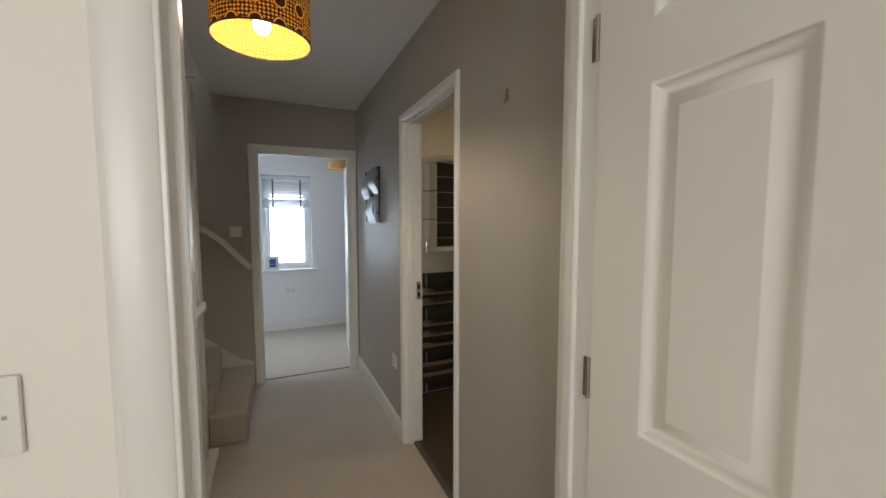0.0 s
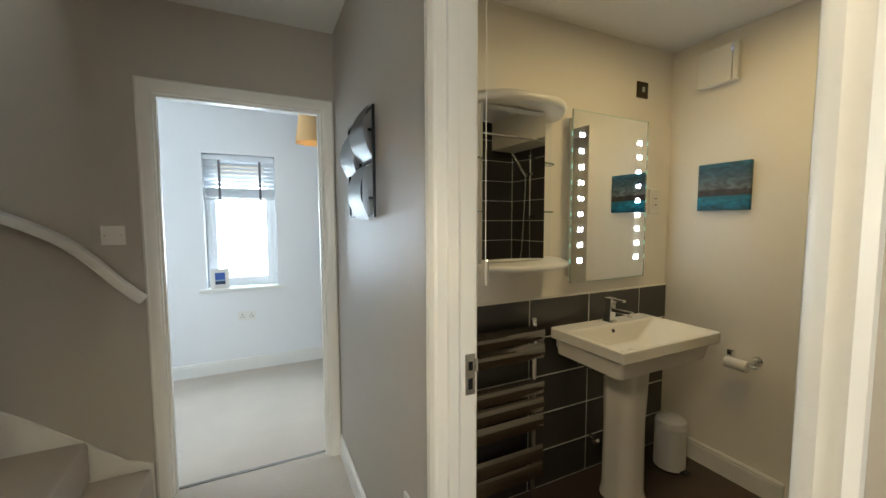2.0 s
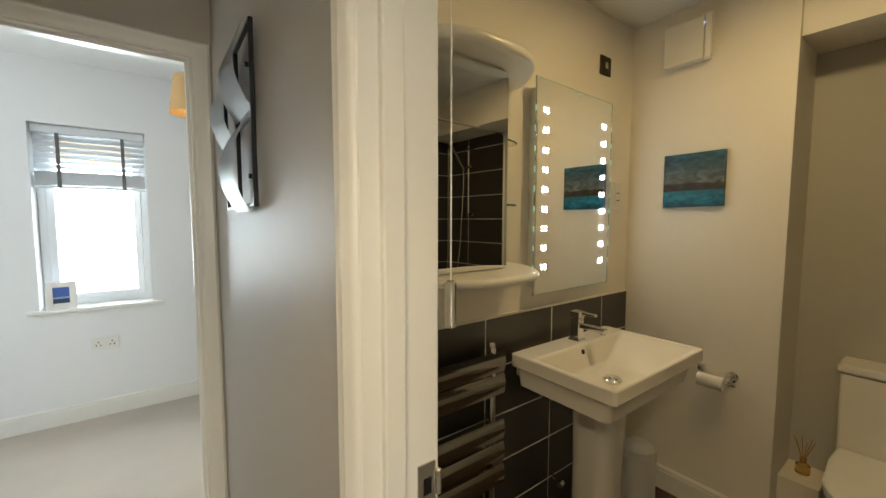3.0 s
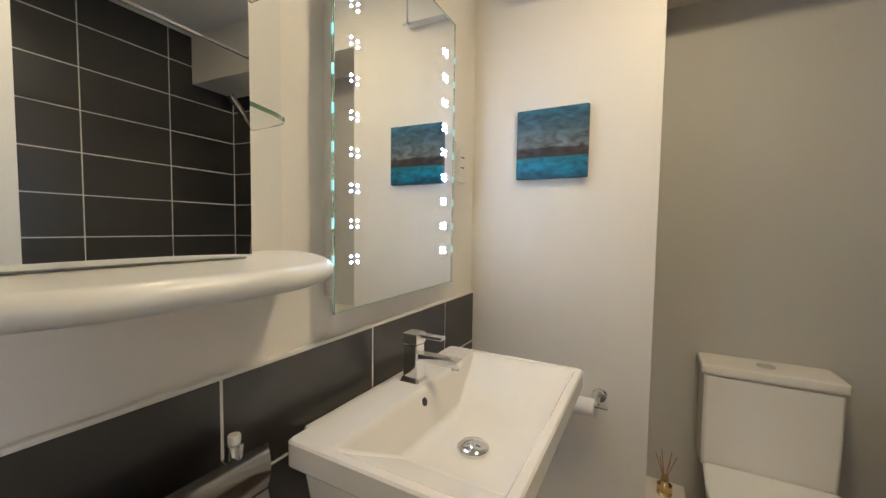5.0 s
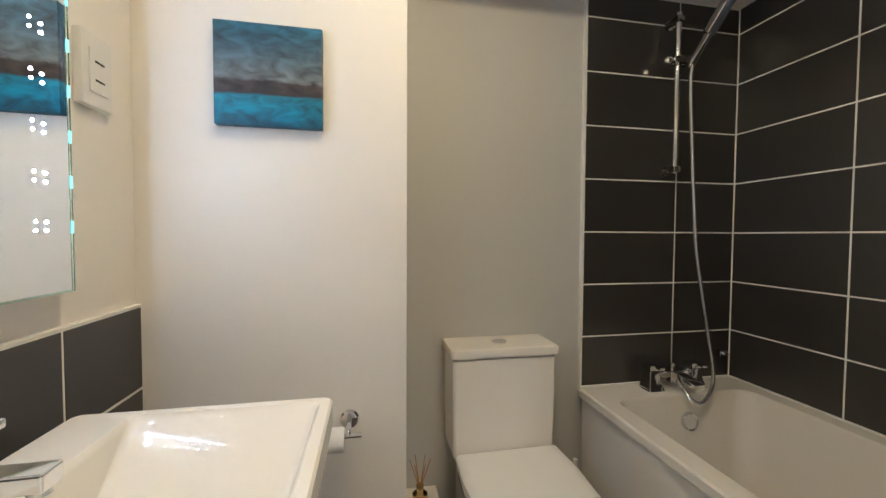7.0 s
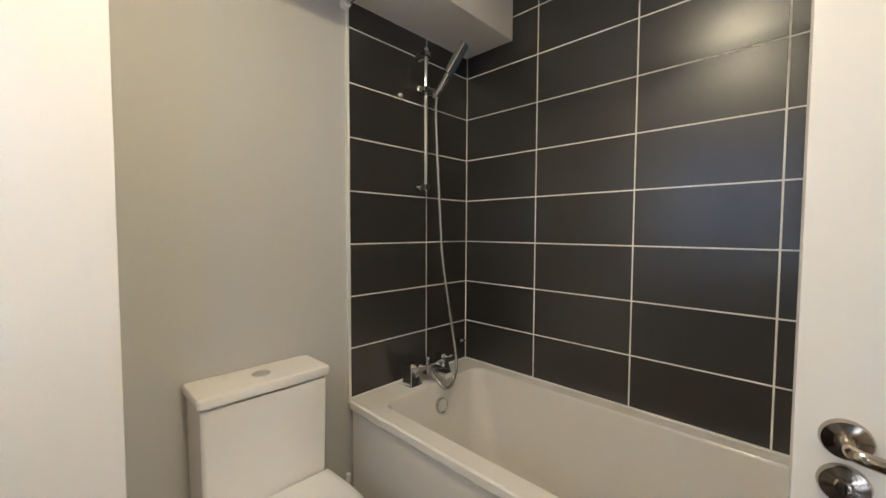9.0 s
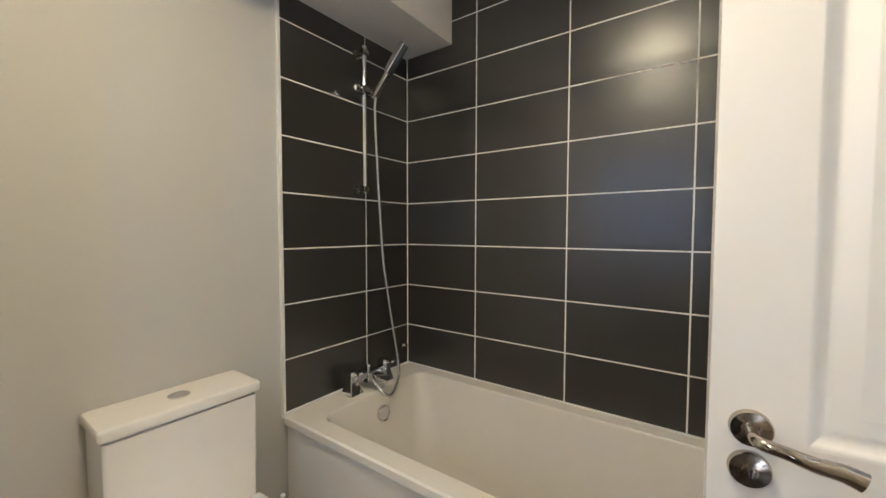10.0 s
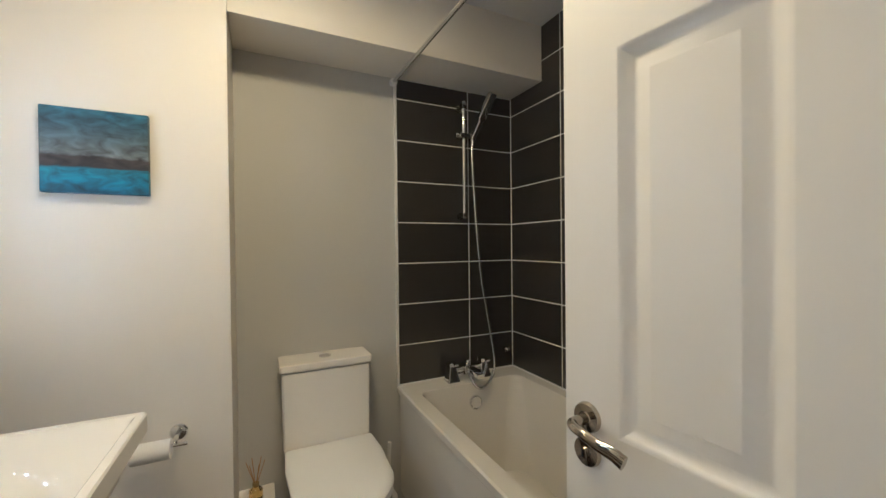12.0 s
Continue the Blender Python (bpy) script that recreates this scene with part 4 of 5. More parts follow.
box(2.872, 2.882, 0.812, 1.495, 0.594, 0.602, 0.002, 1, silicone)
part("seal", silicone, PLASTIC, bath)

# bath filler with shower outlet, hose, rail and handset
filler = thing("bath_mixer_tap", (2.82, 1.11, 0.596), "chrome bath shower mixer on the end of the bath", "tap")
for y in (1.040, 1.225):
    pillar = part("pillar", loops([rounded(2.786, 2.852, y - 0.034, y + 0.034, 0.5965, 0.006, 3), rounded(2.788, 2.850, y - 0.032, y + 0.032, 0.602, 0.006, 3), rounded(2.797, 2.845, y - 0.025, y + 0.025, 0.635, 0.006, 3), rounded(2.802, 2.842, y - 0.020, y + 0.020, 0.668, 0.006, 3)]), CHROME, filler, "tapered square chrome pillar")
    part("tap_head", box(2.800, 2.844, y - 0.022, y + 0.022, 0.670, 0.690, 0.003), CHROME, pillar)
    part("tap_lever", box(2.764, 2.815, y - 0.010, y + 0.010, 0.684, 0.694, 0.002), CHROME, pillar)
part("crossbar", box(2.808, 2.838, 1.060, 1.205, 0.636, 0.664, 0.006), CHROME, filler)
part("mixer_body", box(2.785, 2.848, 1.098, 1.168, 0.622, 0.672, 0.006), CHROME, filler)
bm = box(0, 0.105, -0.021, 0.021, -0.012, 0.012, 0.004)
bm.transform(pose(2.80, 1.133, 0.655, 0, 9, 184))
part("spout", bm, CHROME, filler)
part("diverter", rod((2.822, 1.133, 0.672), (2.822, 1.133, 0.692), 0.010, segments=14, bevel=0.002), CHROME, filler)
part("hose_outlet", rod((2.790, 1.145, 0.640), (2.752, 1.150, 0.618), 0.010, segments=14, bevel=0.002), CHROME, filler)

shower = thing("shower_rail_set", (2.85, 1.135, 1.7), "chrome shower rail with handset and hose on dark tiles", "shower")
part("riser_rail", rod((2.830, 1.137, 1.425), (2.830, 1.137, 2.030), 0.011, segments=18), CHROME, shower)
for z in (1.44, 2.005):
    br = part("rail_bracket", rod((2.880, 1.145, z), (2.826, 1.137, z), 0.011, segments=14), DARK_REFLECTING_CHROME, shower)
    part("bracket_plate", rod((2.880, 1.137, z), (2.874, 1.137, z), 0.018, segments=18), DARK_REFLECTING_CHROME, br)
    part("bracket_cap", box(2.816, 2.846, 1.122, 1.152, z - 0.012, z + 0.012, 0.004), DARK_REFLECTING_CHROME, br)
slider = part("slider", box(2.802, 2.848, 1.085, 1.172, 1.836, 1.862, 0.006), DARK_REFLECTING_CHROME, shower)
part("slider_knob", rod((2.825, 1.172, 1.849), (2.825, 1.188, 1.849), 0.012, segments=16, bevel=0.002), CHROME, slider)
bm = box(-0.012, 0.012, -0.013, 0.013, -0.03, 0.100, 0.006)
box(-0.013, 0.014, -0.024, 0.024, 0.085, 0.225, 0.007, 2, bm)
bm.transform(look((2.800, 1.095, 1.848), (2.660, 1.048, 2.06)) @ pose(0, 0, 0, 0, 180, 0) @ pose(0, 0, 0, 0, 0, 90))
part("handset", bm, DARK_REFLECTING_CHROME, shower, "slim chrome bar handset")
part("hose", tube([(2.800, 1.100, 1.825), (2.797, 1.108, 1.74), (2.794, 1.092, 1.44), (2.798, 1.064, 1.15), (2.794, 1.036, 0.97), (2.785, 1.010, 0.80), (2.770, 1.002, 0.69), (2.748, 1.022, 0.625), (2.722, 1.072, 0.588), (2.706, 1.120, 0.578), (2.712, 1.148, 0.592), (2.735, 1.152, 0.610), (2.756, 1.150, 0.620)], 0.0072, 10, 10, up=(1, 0, 0)), STEEL, shower, "flexible steel hose")

curtain_rail = thing("shower_curtain_rail", (1.85, 1.49, 2.085), "thin chrome shower curtain rail under the bulkhead", "curtain rail")
part("rail", rod((0.866, 1.455, 2.098), (2.872, 1.500, 2.084), 0.0095, segments=16), CHROME, curtain_rail)
part("socket", rod((2.891, 1.500, 2.084), (2.862, 1.500, 2.084), 0.017, segments=20, bevel=0.003), PLASTIC, curtain_rail, "white plastic end socket")
part("socket", rod((0.863, 1.455, 2.098), (0.892, 1.455, 2.098), 0.017, segments=20, bevel=0.003), PLASTIC, curtain_rail, "white plastic end socket")
soap = thing("soap_hook", (2.88, 0.86, 0.70), "small chrome chain holder on the tiles above the bath", "hook")
part("hook_body", box(2.858, 2.880, 0.838, 0.872, 0.688, 0.712, 0.003), CHROME, soap)
part("hook_peg", rod((2.860, 0.855, 0.70), (2.842, 0.855, 0.704), 0.006, segments=12), CHROME, soap)

# towel radiator of flat curved bars
radiator = thing("towel_radiator", (1.28, 2.79, 0.1), "chrome towel radiator with broad flat bars on dark tiles", "radiator")
for x in (1.04, 1.540):
    part("upright", rod((x, 2.793, 0.02), (x, 2.793, 0.905), 0.014, segments=16), CHROME, radiator)
    part("wall_fixing", rod((x, 2.838, 0.86), (x, 2.79, 0.86), 0.009, segments=12), CHROME, radiator)
for z in (0.810, 0.724, 0.543, 0.452, 0.362, 0.198, 0.108):
    prof = [(2.781 - 0.009 * math.sin(math.pi * k / 8), z + 0.082 * k / 8) for k in range(9)] + [(2.785, z + 0.080), (2.785, z + 0.002)]
    part("bar", prism(prof, "x", 0.985, 1.592), DARK_REFLECTING_CHROME, radiator, "broad curved chrome bar")
bleed = part("bleed_valve", rod((1.540, 2.793, 0.885), (1.540, 2.793, 0.910), 0.014, segments=20, bevel=0.003), CHROME, radiator)
part("valve_cap", rod((1.540, 2.793, 0.910), (1.540, 2.793, 0.926), 0.010, segments=18, bevel=0.003), PLASTIC, bleed, "white plastic cap")

# lit mirror
mirror = thing("led_mirror", (2.055, 2.83, 1.5), "frameless wall mirror with two columns of white diode lights", "mirror")
TILT = radians(1.7)
MX0, MX1, MZ0, MZ1 = 1.764, 2.346, 1.078, 1.952
part("backing_box", box(MX0 + 0.03, MX1 - 0.03, 2.8170, 2.851, MZ0 + 0.03, MZ1 - 0.03), PLASTIC, mirror)
turned = Matrix.Translation((2.055, 2.8055, 0)) @ Matrix.Rotation(TILT, 4, "Z")
bm = frame_bars(-0.291, 0.291, MZ0, MZ1, -0.003, 0.003, 0.004, 0.001)
bm.transform(turned)
part("glass_edge", bm, EDGE_GLOW, mirror, "pale green polished glass edge")
bm = box(-0.287, 0.287, -0.001, 0.001, MZ0 + 0.004, MZ1 - 0.004)
bm.transform(turned)
part("mirror_glass", bm, MIRROR, mirror, "clear silvered mirror glass")
for col in (1.832, 2.276):
    for k in range(9):
        z = 1.193 + 0.0797 * k
        face = 2.8045 + (col - 2.055) * math.sin(TILT)
        bm = bmesh.new()
        for dx in (-0.0110, 0.0110):
            for dz in (-0.0070, 0.0070):
                rod((col + dx, face - 0.0002, z + dz), (col + dx, face - 0.0010, z + dz), 0.0021, segments=8, bm=bm)
        part("diode_light", bm, DIODE, mirror, "cluster of four white diodes")
        # the diode's glint in the glass edge, put in as a thin glowing slip
        edge = -0.291 if col < 2.0 else 0.291
        bm = box(edge - 0.0006, edge + 0.0006, -0.0026, 0.0026, z - 0.011, z + 0.011)
        bm.transform(turned)
        part("edge_glint", bm, EDGE_LIGHT, mirror, "glowing green slip for the diode's glint in the glass edge")

# mirror cabinet with rounded shelves
cabinet = thing("mirror_cabinet", (1.38, 2.84, 1.55), "white bathroom wall cabinet with mirror door and rounded shelves", "cabinet")


def bowed(z0, z1, x0=1.085, x1=1.690, front=2.555):
    """A bowed shelf with a full round nose."""
    rings = []
    for inset, up in ((0.014, 0.0), (0.006, 0.12), (0.0015, 0.30), (0.0, 0.5), (0.0015, 0.70), (0.006, 0.88), (0.014, 1.0)):
        a, b, f = x0 + inset, x1 - inset, front + inset
        ring = [(a, 2.849, z0 + (z1 - z0) * up)]
        for k in range(33):
            c = math.pi * k / 32
            u = 0.5 - 0.5 * math.cos(c)
            ring.append((a + (b - a) * u, f + (2.80 - f) * abs(2 * u - 1) ** 3.2, z0 + (z1 - z0) * up))
        ring.append((b, 2.849, z0 + (z1 - z0) * up))
        rings.append(ring)
    return loops(rings)


part("top_shelf", bowed(1.885, 1.925, front=2.60), PLASTIC, cabinet, "glossy white bowed top")
part("bottom_shelf", bowed(1.190, 1.219), PLASTIC, cabinet, "glossy white bowed bottom shelf")
part("body", box(1.180, 1.512, 2.712, 2.848, 1.219, 1.885, 0.002), PLASTIC, cabinet)
part("back_panel", box(1.095, 1.680, 2.8485, 2.851, 1.20, 1.90), PLASTIC, cabinet)
bm = box(-0.168, 0.168, -0.0055, 0.0055, 1.223, 1.878, 0.001, 1)
bm.transform(pose(1.346, 2.7035, 0, 0, 0, 1.7))
door_c = part("mirror_door", bm, MIRROR, cabinet, "mirrored cabinet door")
for side, wide in ((1.512, 0.108), (1.180, -0.062)):
    for z in (1.437, 1.660):
        front = [(side + wide, 2.800), (side + 0.97 * wide, 2.768), (side + 0.86 * wide, 2.748), (side + 0.60 * wide, 2.734), (side, 2.716)]
        pane = part("glass_shelf", prism([(side, 2.848), (side + wide, 2.848)] + front, "z", z, z + 0.006), PANE, cabinet, "small clear glass side shelf")
        pane.visible_shadow = False
        rim = front + [(x, y - 0.0025) for x, y in reversed(front)]
        part("shelf_edge", prism(rim, "z", z, z + 0.006), SHELF_EDGE, pane, "green polished glass edge")

# picture, switches, fan
picture = thing("canvas_picture", (2.60, 2.537, 1.577), "small canvas seascape in blue, grey and dark brown", "picture")


def canvas_material():
    """Brushed seascape: grey-blue cloudy sky, dark shore, turquoise water."""
    mat = bpy.data.materials.new("painted_canvas")
    mat.use_nodes = True
    nodes, links = mat.node_tree.nodes, mat.node_tree.links
    bsdf = nodes["Principled BSDF"]
    where = nodes.new("ShaderNodeTexCoord")
    split = nodes.new("ShaderNodeSeparateXYZ")
    links.new(where.outputs["Generated"], split.inputs[0])
    stretch = nodes.new("ShaderNodeMapping")
    stretch.inputs["Scale"].default_value = (1, 2.0, 4.0)
    links.new(where.outputs["Generated"], stretch.inputs["Vector"])
    strokes = nodes.new("ShaderNodeTexNoise")
    strokes.inputs["Scale"].default_value, strokes.inputs["Detail"].default_value, strokes.inputs["Distortion"].default_value = 2.2, 6.0, 0.8
    links.new(stretch.outputs[0], strokes.inputs["Vector"])
    shift = nodes.new("ShaderNodeMath")
    shift.operation = "MULTIPLY_ADD"
    links.new(strokes.outputs["Fac"], shift.inputs[0])
    shift.inputs[1].default_value = 0.09
    links.new(split.outputs["Z"], shift.inputs[2])
    bands = nodes.new("ShaderNodeValToRGB")
    stops = [(0.05, (0.005, 0.075, 0.14)), (0.20, (0.010, 0.145, 0.25)), (0.335, (0.016, 0.175, 0.26)), (0.36, (0.030, 0.021, 0.020)), (0.47, (0.045, 0.032, 0.030)), (0.50, (0.15, 0.17, 0.17)), (0.68, (0.08, 0.12, 0.145)), (0.85, (0.04, 0.09, 0.13)), (1.0, (0.03, 0.12, 0.19))]
    ramp = bands.color_ramp
    while len(ramp.elements) < len(stops):
        ramp.elements.new(0.5)
    for el, (at, col) in zip(ramp.elements, stops):
        el.position, el.color = at, (*col, 1)
    links.new(shift.outputs[0], bands.inputs[0])
    cloud = nodes.new("ShaderNodeTexNoise")
    cloud.inputs["Scale"].default_value, cloud.inputs["Detail"].default_value = 5.0, 8.0
    links.new(where.outputs["Generated"], cloud.inputs["Vector"])
    tone = nodes.new("ShaderNodeMix")
    tone.data_type, tone.blend_type = "RGBA", "OVERLAY"
    tone.inputs["Factor"].default_value = 0.55
    links.new(bands.outputs[0], tone.inputs["A"])
    strong = nodes.new("ShaderNodeMapRange")
    strong.inputs["From Min"].default_value, strong.inputs["From Max"].default_value = 0.32, 0.68
    links.new(strokes.outputs["Fac"], strong.inputs["Value"])
    links.new(strong.outputs[0], tone.inputs["B"])
    links.new(tone.outputs["Result"], bsdf.inputs["Base Color"])
    bsdf.inputs["Roughness"].default_value = 0.45
    relief = nodes.new("ShaderNodeBump")
    relief.inputs["Strength"].default_value, relief.inputs["Distance"].default_value = 0.5, 0.004
    links.new(cloud.outputs["Fac"], relief.inputs["Height"])
    links.new(relief.outputs[0], bsdf.inputs["Normal"])
    return mat


part("canvas", box(2.576, 2.5995, 2.409, 2.664, 1.452, 1.704, 0.003), canvas_material(), picture)

fan = thing("extractor_fan", (2.60, 2.60, 2.25), "square white plastic extractor fan high on the wall", "extractor fan")
part("housing", box(2.572, 2.5995, 2.486, 2.672, 2.120, 2.304, 0.004), PLASTIC, fan)
part("front_cover", box(2.548, 2.570, 2.508, 2.677, 2.117, 2.307, 0.004), PLASTIC, fan)
part("side_cover", box(2.548, 2.570, 2.478, 2.503, 2.117, 2.307, 0.003), PLASTIC, fan)
part("indicator", rod((2.5475, 2.5065, 2.27), (2.5465, 2.5065, 2.27), 0.003, segments=8), glowing("fan_indicator", (0.4, 0.5, 1.0), 3.0), fan)
fan_switch = thing("fan_switch", (2.33, 2.852, 2.14), "dark bronze metal fan isolator switch on the wall", "switch")
part("plate", box(2.287, 2.375, 2.843, 2.8518, 2.093, 2.181, 0.002), material("bronze_plate", (0.09, 0.07, 0.045), 0.3, 0.9), fan_switch)
part("switch_key", box(2.319, 2.343, 2.838, 2.8435, 2.122, 2.152, 0.002), STEEL, fan_switch)
shaver = thing("shaver_socket", (2.445, 2.852, 1.497), "white plastic shaver socket beside the mirror", "socket")
part("plate", box(2.412, 2.502, 2.834, 2.8518, 1.436, 1.582, 0.004), PLASTIC, shaver)
part("socket_face", box(2.430, 2.484, 2.831, 2.8345, 1.465, 1.552, 0.002), PLASTIC, shaver)
for z in (1.490, 1.527):
    part("slot", box(2.444, 2.470, 2.8302, 2.8312, z - 0.002, z + 0.002), BLACK, shaver)

# toilet roll holder
holder = thing("toilet_roll_holder", (2.60, 2.345, 0.68), "chrome toilet roll holder with a nearly used roll", "toilet roll holder")
part("rose", lathe([(0.026, 0), (0.026, 0.006), (0.022, 0.011), (0.010, 0.012)], (2.5995, 2.345, 0.682), (-1, 0, 0), 26), CHROME, holder)
part("arm", tube([(2.590, 2.345, 0.682), (2.555, 2.345, 0.682), (2.538, 2.345, 0.675), (2.532, 2.345, 0.668)], 0.007, 5, 12), CHROME, holder)
part("bar", rod((2.532, 2.312, 0.668), (2.532, 2.462, 0.668), 0.006, segments=14), CHROME, holder)
part("paper_roll", lathe([(0.020, 0), (0.0295, 0.0), (0.030, 0.002), (0.030, 0.098), (0.0295, 0.1), (0.020, 0.1)], (2.532, 2.355, 0.660), (0, 1, 0), 26), PAPER, holder, "thin white paper roll")
roll_back = thing("spare_bracket", (2.58, 2.46, 0.70), "small chrome bracket above the paper roll", "bracket")
part("bracket", box(2.572, 2.5995, 2.445, 2.475, 0.685, 0.715, 0.006), CHROME, roll_back)

# pedal bin
bin_ = thing("pedal_bin", (2.41, 2.655, 0), "small white metal pedal bin beside the basin pedestal", "bin")
part("bin_body", lathe([(0.078, 0.004), (0.081, 0.010), (0.081, 0.235), (0.079, 0.240)], (2.41, 2.655, 0)), PLASTIC, bin_)
part("bin_lid", lathe([(0.0815, 0.243), (0.082, 0.255), (0.076, 0.276), (0.055, 0.292), (0.02, 0.298), (0.002, 0.299)], (2.41, 2.655, 0)), PLASTIC, bin_)
part("base_ring", lathe([(0.082, 0.0), (0.083, 0.008), (0.079, 0.012)], (2.41, 2.655, 0)), RUBBER, bin_)
part("pedal", box(2.385, 2.435, 2.545, 2.585, 0.010, 0.018, 0.004), RUBBER, bin_, "black foot pedal")

# toilet brush, pipe box and reed diffuser
brush = thing("toilet_brush", (2.78, 1.585, 0), "white plastic toilet brush standing between toilet and bath", "toilet brush")
part("brush_pot", lathe([(0.045, 0.002), (0.05, 0.01), (0.045, 0.13), (0.03, 0.16), (0.018, 0.165)], (2.78, 1.582, 0)), PLASTIC, brush)
part("brush_handle", tube([(2.78, 1.582, 0.16), (2.765, 1.580, 0.28), (2.755, 1.578, 0.395)], 0.008, 5, 12), PLASTIC, brush)
structure("trim_pipe_box", box(2.70, 2.891, 2.055, 2.189, 0, 0.27, 0.003), BATH_PAINT, "cream painted pipe boxing in the niche corner", "boxing")
REED = material("amber_reed", (0.42, 0.22, 0.06), 0.6, vary=0.2, grain=200)
diffuser = thing("reed_diffuser", (2.80, 2.125, 0.27), "small glass reed diffuser with amber reeds on the boxing", "diffuser")
part("bottle", lathe([(0.024, 0), (0.026, 0.004), (0.026, 0.038), (0.012, 0.050), (0.011, 0.058)], (2.80, 2.125, 0.2705), segments=20), glass("amber_liquid", (0.85, 0.62, 0.25)), diffuser, "amber liquid in a glass bottle")
part("stopper", rod((2.80, 2.125, 0.328), (2.80, 2.125, 0.338), 0.013, segments=18), BRASS, diffuser)
for k in range(6):
    a = 2 * math.pi * k / 6 + 0.4
    part("reed", rod((2.80, 2.125, 0.32), (2.80 + 0.035 * math.cos(a), 2.125 + 0.035 * math.sin(a), 0.425), 0.0016, segments=6), REED, diffuser)

# light pull and ceiling lights
pull = thing("light_pull_cord", (0.91, 2.236, 1.25), "chrome cylinder light pull hanging on a thin white cord", "light pull")
part("cord", rod((0.91, 2.236, 1.29), (0.91, 2.236, BATH_TOP - 0.02), 0.0013, segments=6), PLASTIC, pull)
part("pull_weight", lathe([(0.008, 0.0), (0.0095, 0.003), (0.0095, 0.068), (0.006, 0.072)], (0.91, 2.236, 1.22), segments=18), CHROME, pull)
part("ceiling_switch", lathe([(0.042, 0), (0.040, -0.012), (0.034, -0.022), (0.004, -0.024)], (0.91, 2.236, BATH_TOP)), PLASTIC, pull)
ceiling_lamp = thing("ceiling_light", (1.93, 2.08, BATH_TOP), "round flush ceiling light with chrome rim and warm diffuser", "ceiling light")
part("rim", lathe([(0.135, 0.001), (0.134, -0.018), (0.120, -0.022), (0.118, 0.001)], (1.93, 2.08, BATH_TOP), segments=40), CHROME, ceiling_lamp)
part("diffuser", lathe([(0.117, 0.0), (0.115, -0.012), (0.080, -0.020), (0.002, -0.024)], (1.93, 2.08, BATH_TOP), segments=40), glowing("ceiling_diffuser", (1.0, 0.78, 0.50), 1.0), ceiling_lamp)

# ---- outside the window ----
GRASS = material("distant_lawn", (0.10, 0.12, 0.05), 0.9, vary=0.3, scale=1, grain=8)
RENDER_WALL = material("pale_house_render", (0.88, 0.865, 0.83), 0.9, vary=0.04, scale=1, grain=30, bump=0.1)
ROOF = material("tan_roof_tiles", (0.58, 0.46, 0.32), 0.85, vary=0.15, scale=2, grain=20, bump=0.2)
structure("ground", box(-400, 400, 5.6, 600, -2.9, -2.8), GRASS, "lawn outside, a storey below", "ground")
house = thing("house", (0.6, 18, -2.8), "pale rendered house with tan roof seen through the window", "house")
part("wall", box(-6, 7, 17, 25, -2.8, 2.15), RENDER_WALL, house)
part("roof", prism([(16.93, 2.15), (21, 4.6), (25.4, 2.15)], "x", -6.4, 7.4), ROOF, house)
# panes coloured almost as pale as the wall, for the glare outdoors
PALE_PANE = material("pale_window_pane", (0.82, 0.84, 0.85), 0.4, vary=0.05)
for x in (-1.2, 1.6):
    win = part("window", frame_bars(x, x + 1.1, 0.0, 1.3, 16.93, 17.02, 0.07), UPVC, house)
    part("pane", box(x + 0.07, x + 1.03, 16.97, 16.99, 0.07, 1.23), PALE_PANE, win)
part("gutter", rod((-6.4, 16.92, 2.12), (7.4, 16.92, 2.12), 0.06, segments=10), UPVC, house)

# ---- wall tiles ----
GAP = 0.0050
meshes = {}


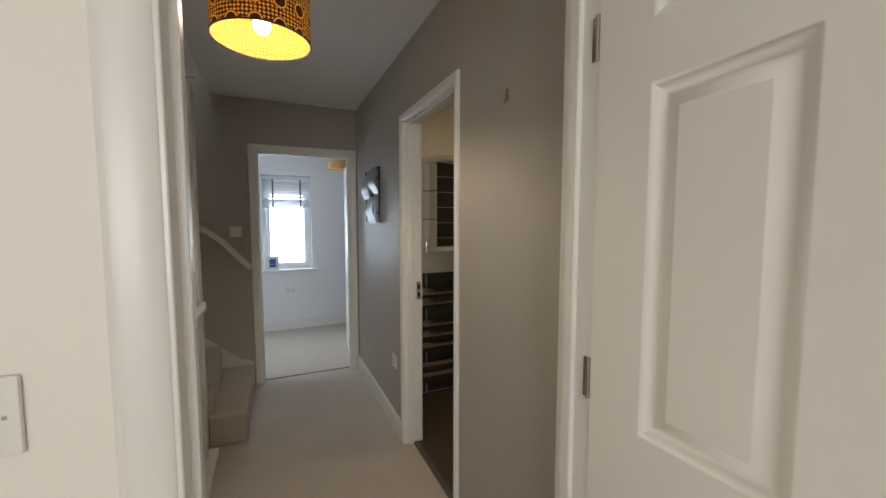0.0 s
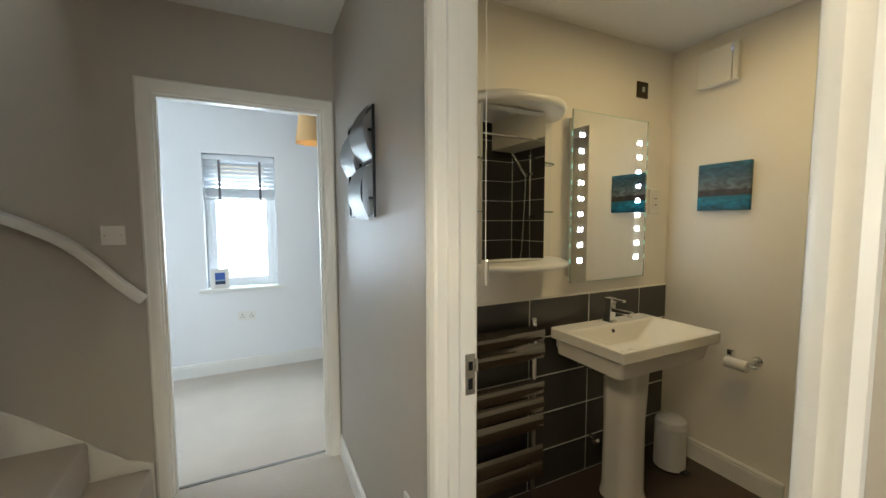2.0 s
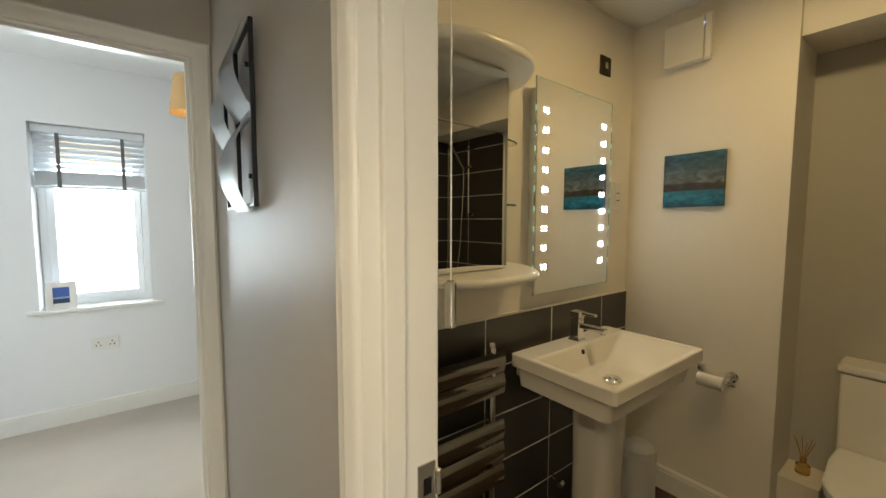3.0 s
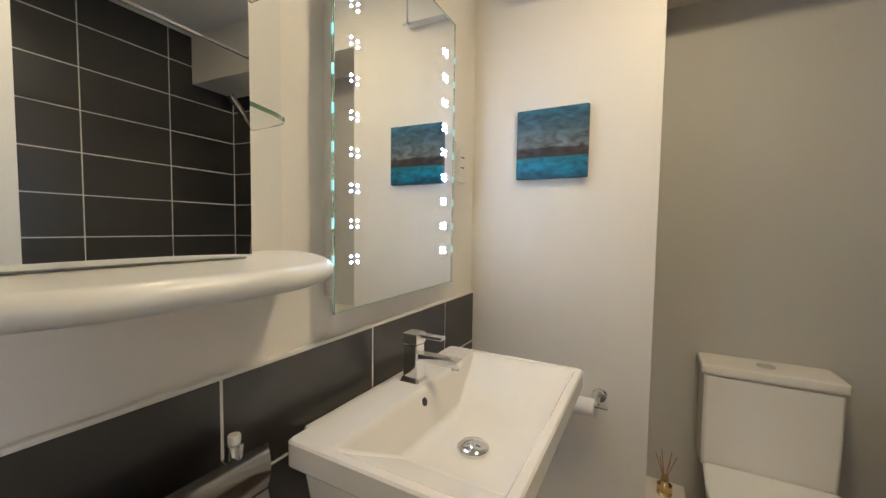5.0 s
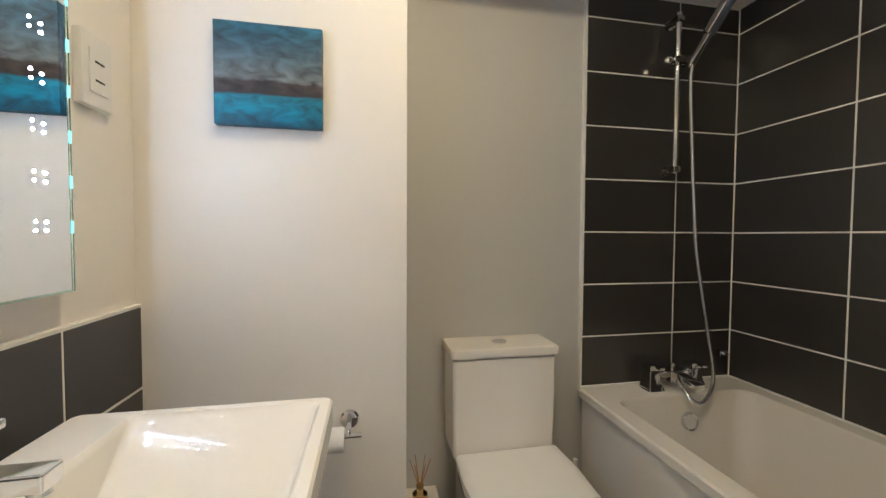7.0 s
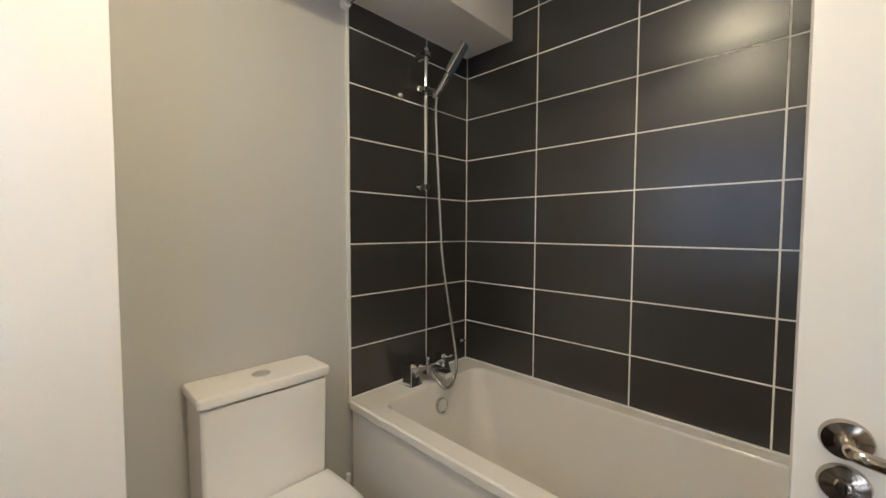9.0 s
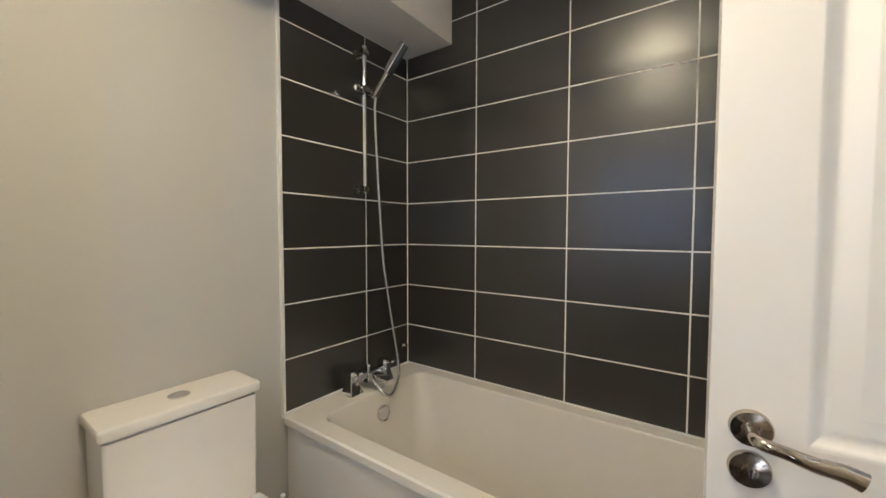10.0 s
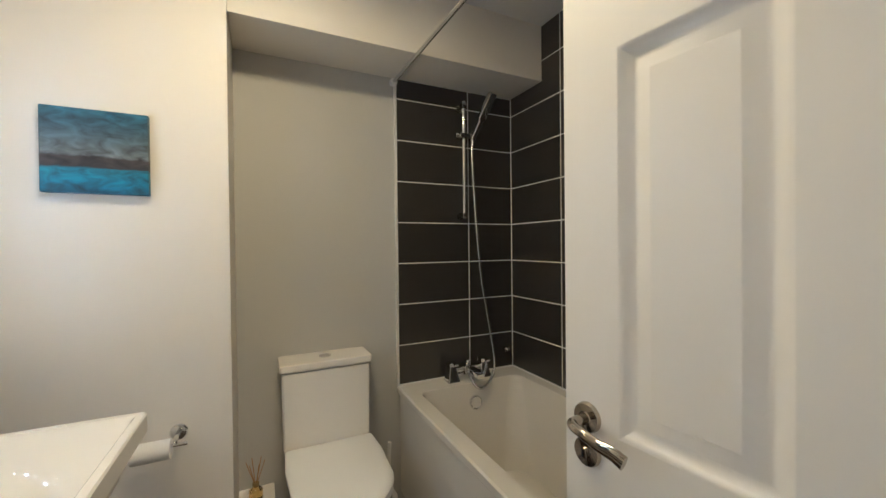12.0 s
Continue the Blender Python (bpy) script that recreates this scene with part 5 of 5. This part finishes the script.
def tile(parent, top, axis, face, u0, u1, z0, z1, sign):
    """One glazed tile with eased edges; alike tiles share a mesh."""
    w, h = round(u1 - u0 - GAP, 4), round(z1 - z0 - GAP, 4)
    key = (axis, sign, w, h)
    if key not in meshes:
        if axis == "y":
            bm = box(-w / 2, w / 2, -0.007 if sign > 0 else 0, 0 if sign > 0 else 0.007, -h / 2, h / 2, 0.0012, 1)
        else:
            bm = box(-0.007 if sign > 0 else 0, 0 if sign > 0 else 0.007, -w / 2, w / 2, -h / 2, h / 2, 0.0012, 1)
        meshes[key] = finish(bm, "tile", TILE)
    ob = new("tile", meshes[key])
    c, z = (u0 + u1) / 2, (z0 + z1) / 2
    ob.location = (c, face, z) if axis == "y" else (face, c, z)
    ob.parent = parent
    return ob


rows = [0.5975, 0.7935] + [0.7935 + 0.2025 * k for k in range(1, 8)] + [2.386]
back = structure("trim_tiling_bath", box(1.16, 2.8915, 0.7935, 0.8040, 0.58, 2.386), GROUT, "dark glazed wall tiles with pale grout along the bath", "tiles")
cols = [1.162, 1.275, 1.678, 2.081, 2.484, 2.880]
for i in range(5):
    for z0, z1 in zip(rows, rows[1:]):
        tile(back, None, "y", 0.805, cols[i], cols[i + 1], z0, z1, 1)
side = structure("trim_tiling_shower", box(2.8810, 2.8918, 0.8045, 1.486, 0.58, 2.1075), GROUT, "dark glazed wall tiles with pale grout at the shower", "tiles")
for y0, y1 in ((0.806, 1.084), (1.084, 1.486)):
    for z0, z1 in zip(rows[:-2], rows[1:-1]):
        tile(side, None, "x", 2.880, y0, y1, z0, min(z1, 2.107), -1)
structure("trim_tile_edge", box(2.876, 2.8917, 1.4865, 1.4965, 0.58, 2.1075, 0.002), PLASTIC, "white plastic tile edging strip", "trim")
wall_rows = [0.0, 0.195, 0.3975, 0.600, 0.8025, 1.005]
wall_tiles = structure("trim_tiling_basin", box(0.8625, 2.5995, 2.8410, 2.8518, 0.0, 1.005), GROUT, "dark glazed wall tiles with pale grout behind the basin", "tiles")
edges = [0.8635, 1.146, 1.549, 1.952, 2.355, 2.599]
for u0, u1 in zip(edges, edges[1:]):
    for z0, z1 in zip(wall_rows, wall_rows[1:]):
        tile(wall_tiles, None, "y", 2.840, u0, u1, z0 + 0.001, z1, -1)
structure("trim_tile_top", box(0.8625, 2.5995, 2.8395, 2.8518, 1.0055, 1.0105, 0.001, 1), GROUT, "pale grout line along the tile top", "trim")
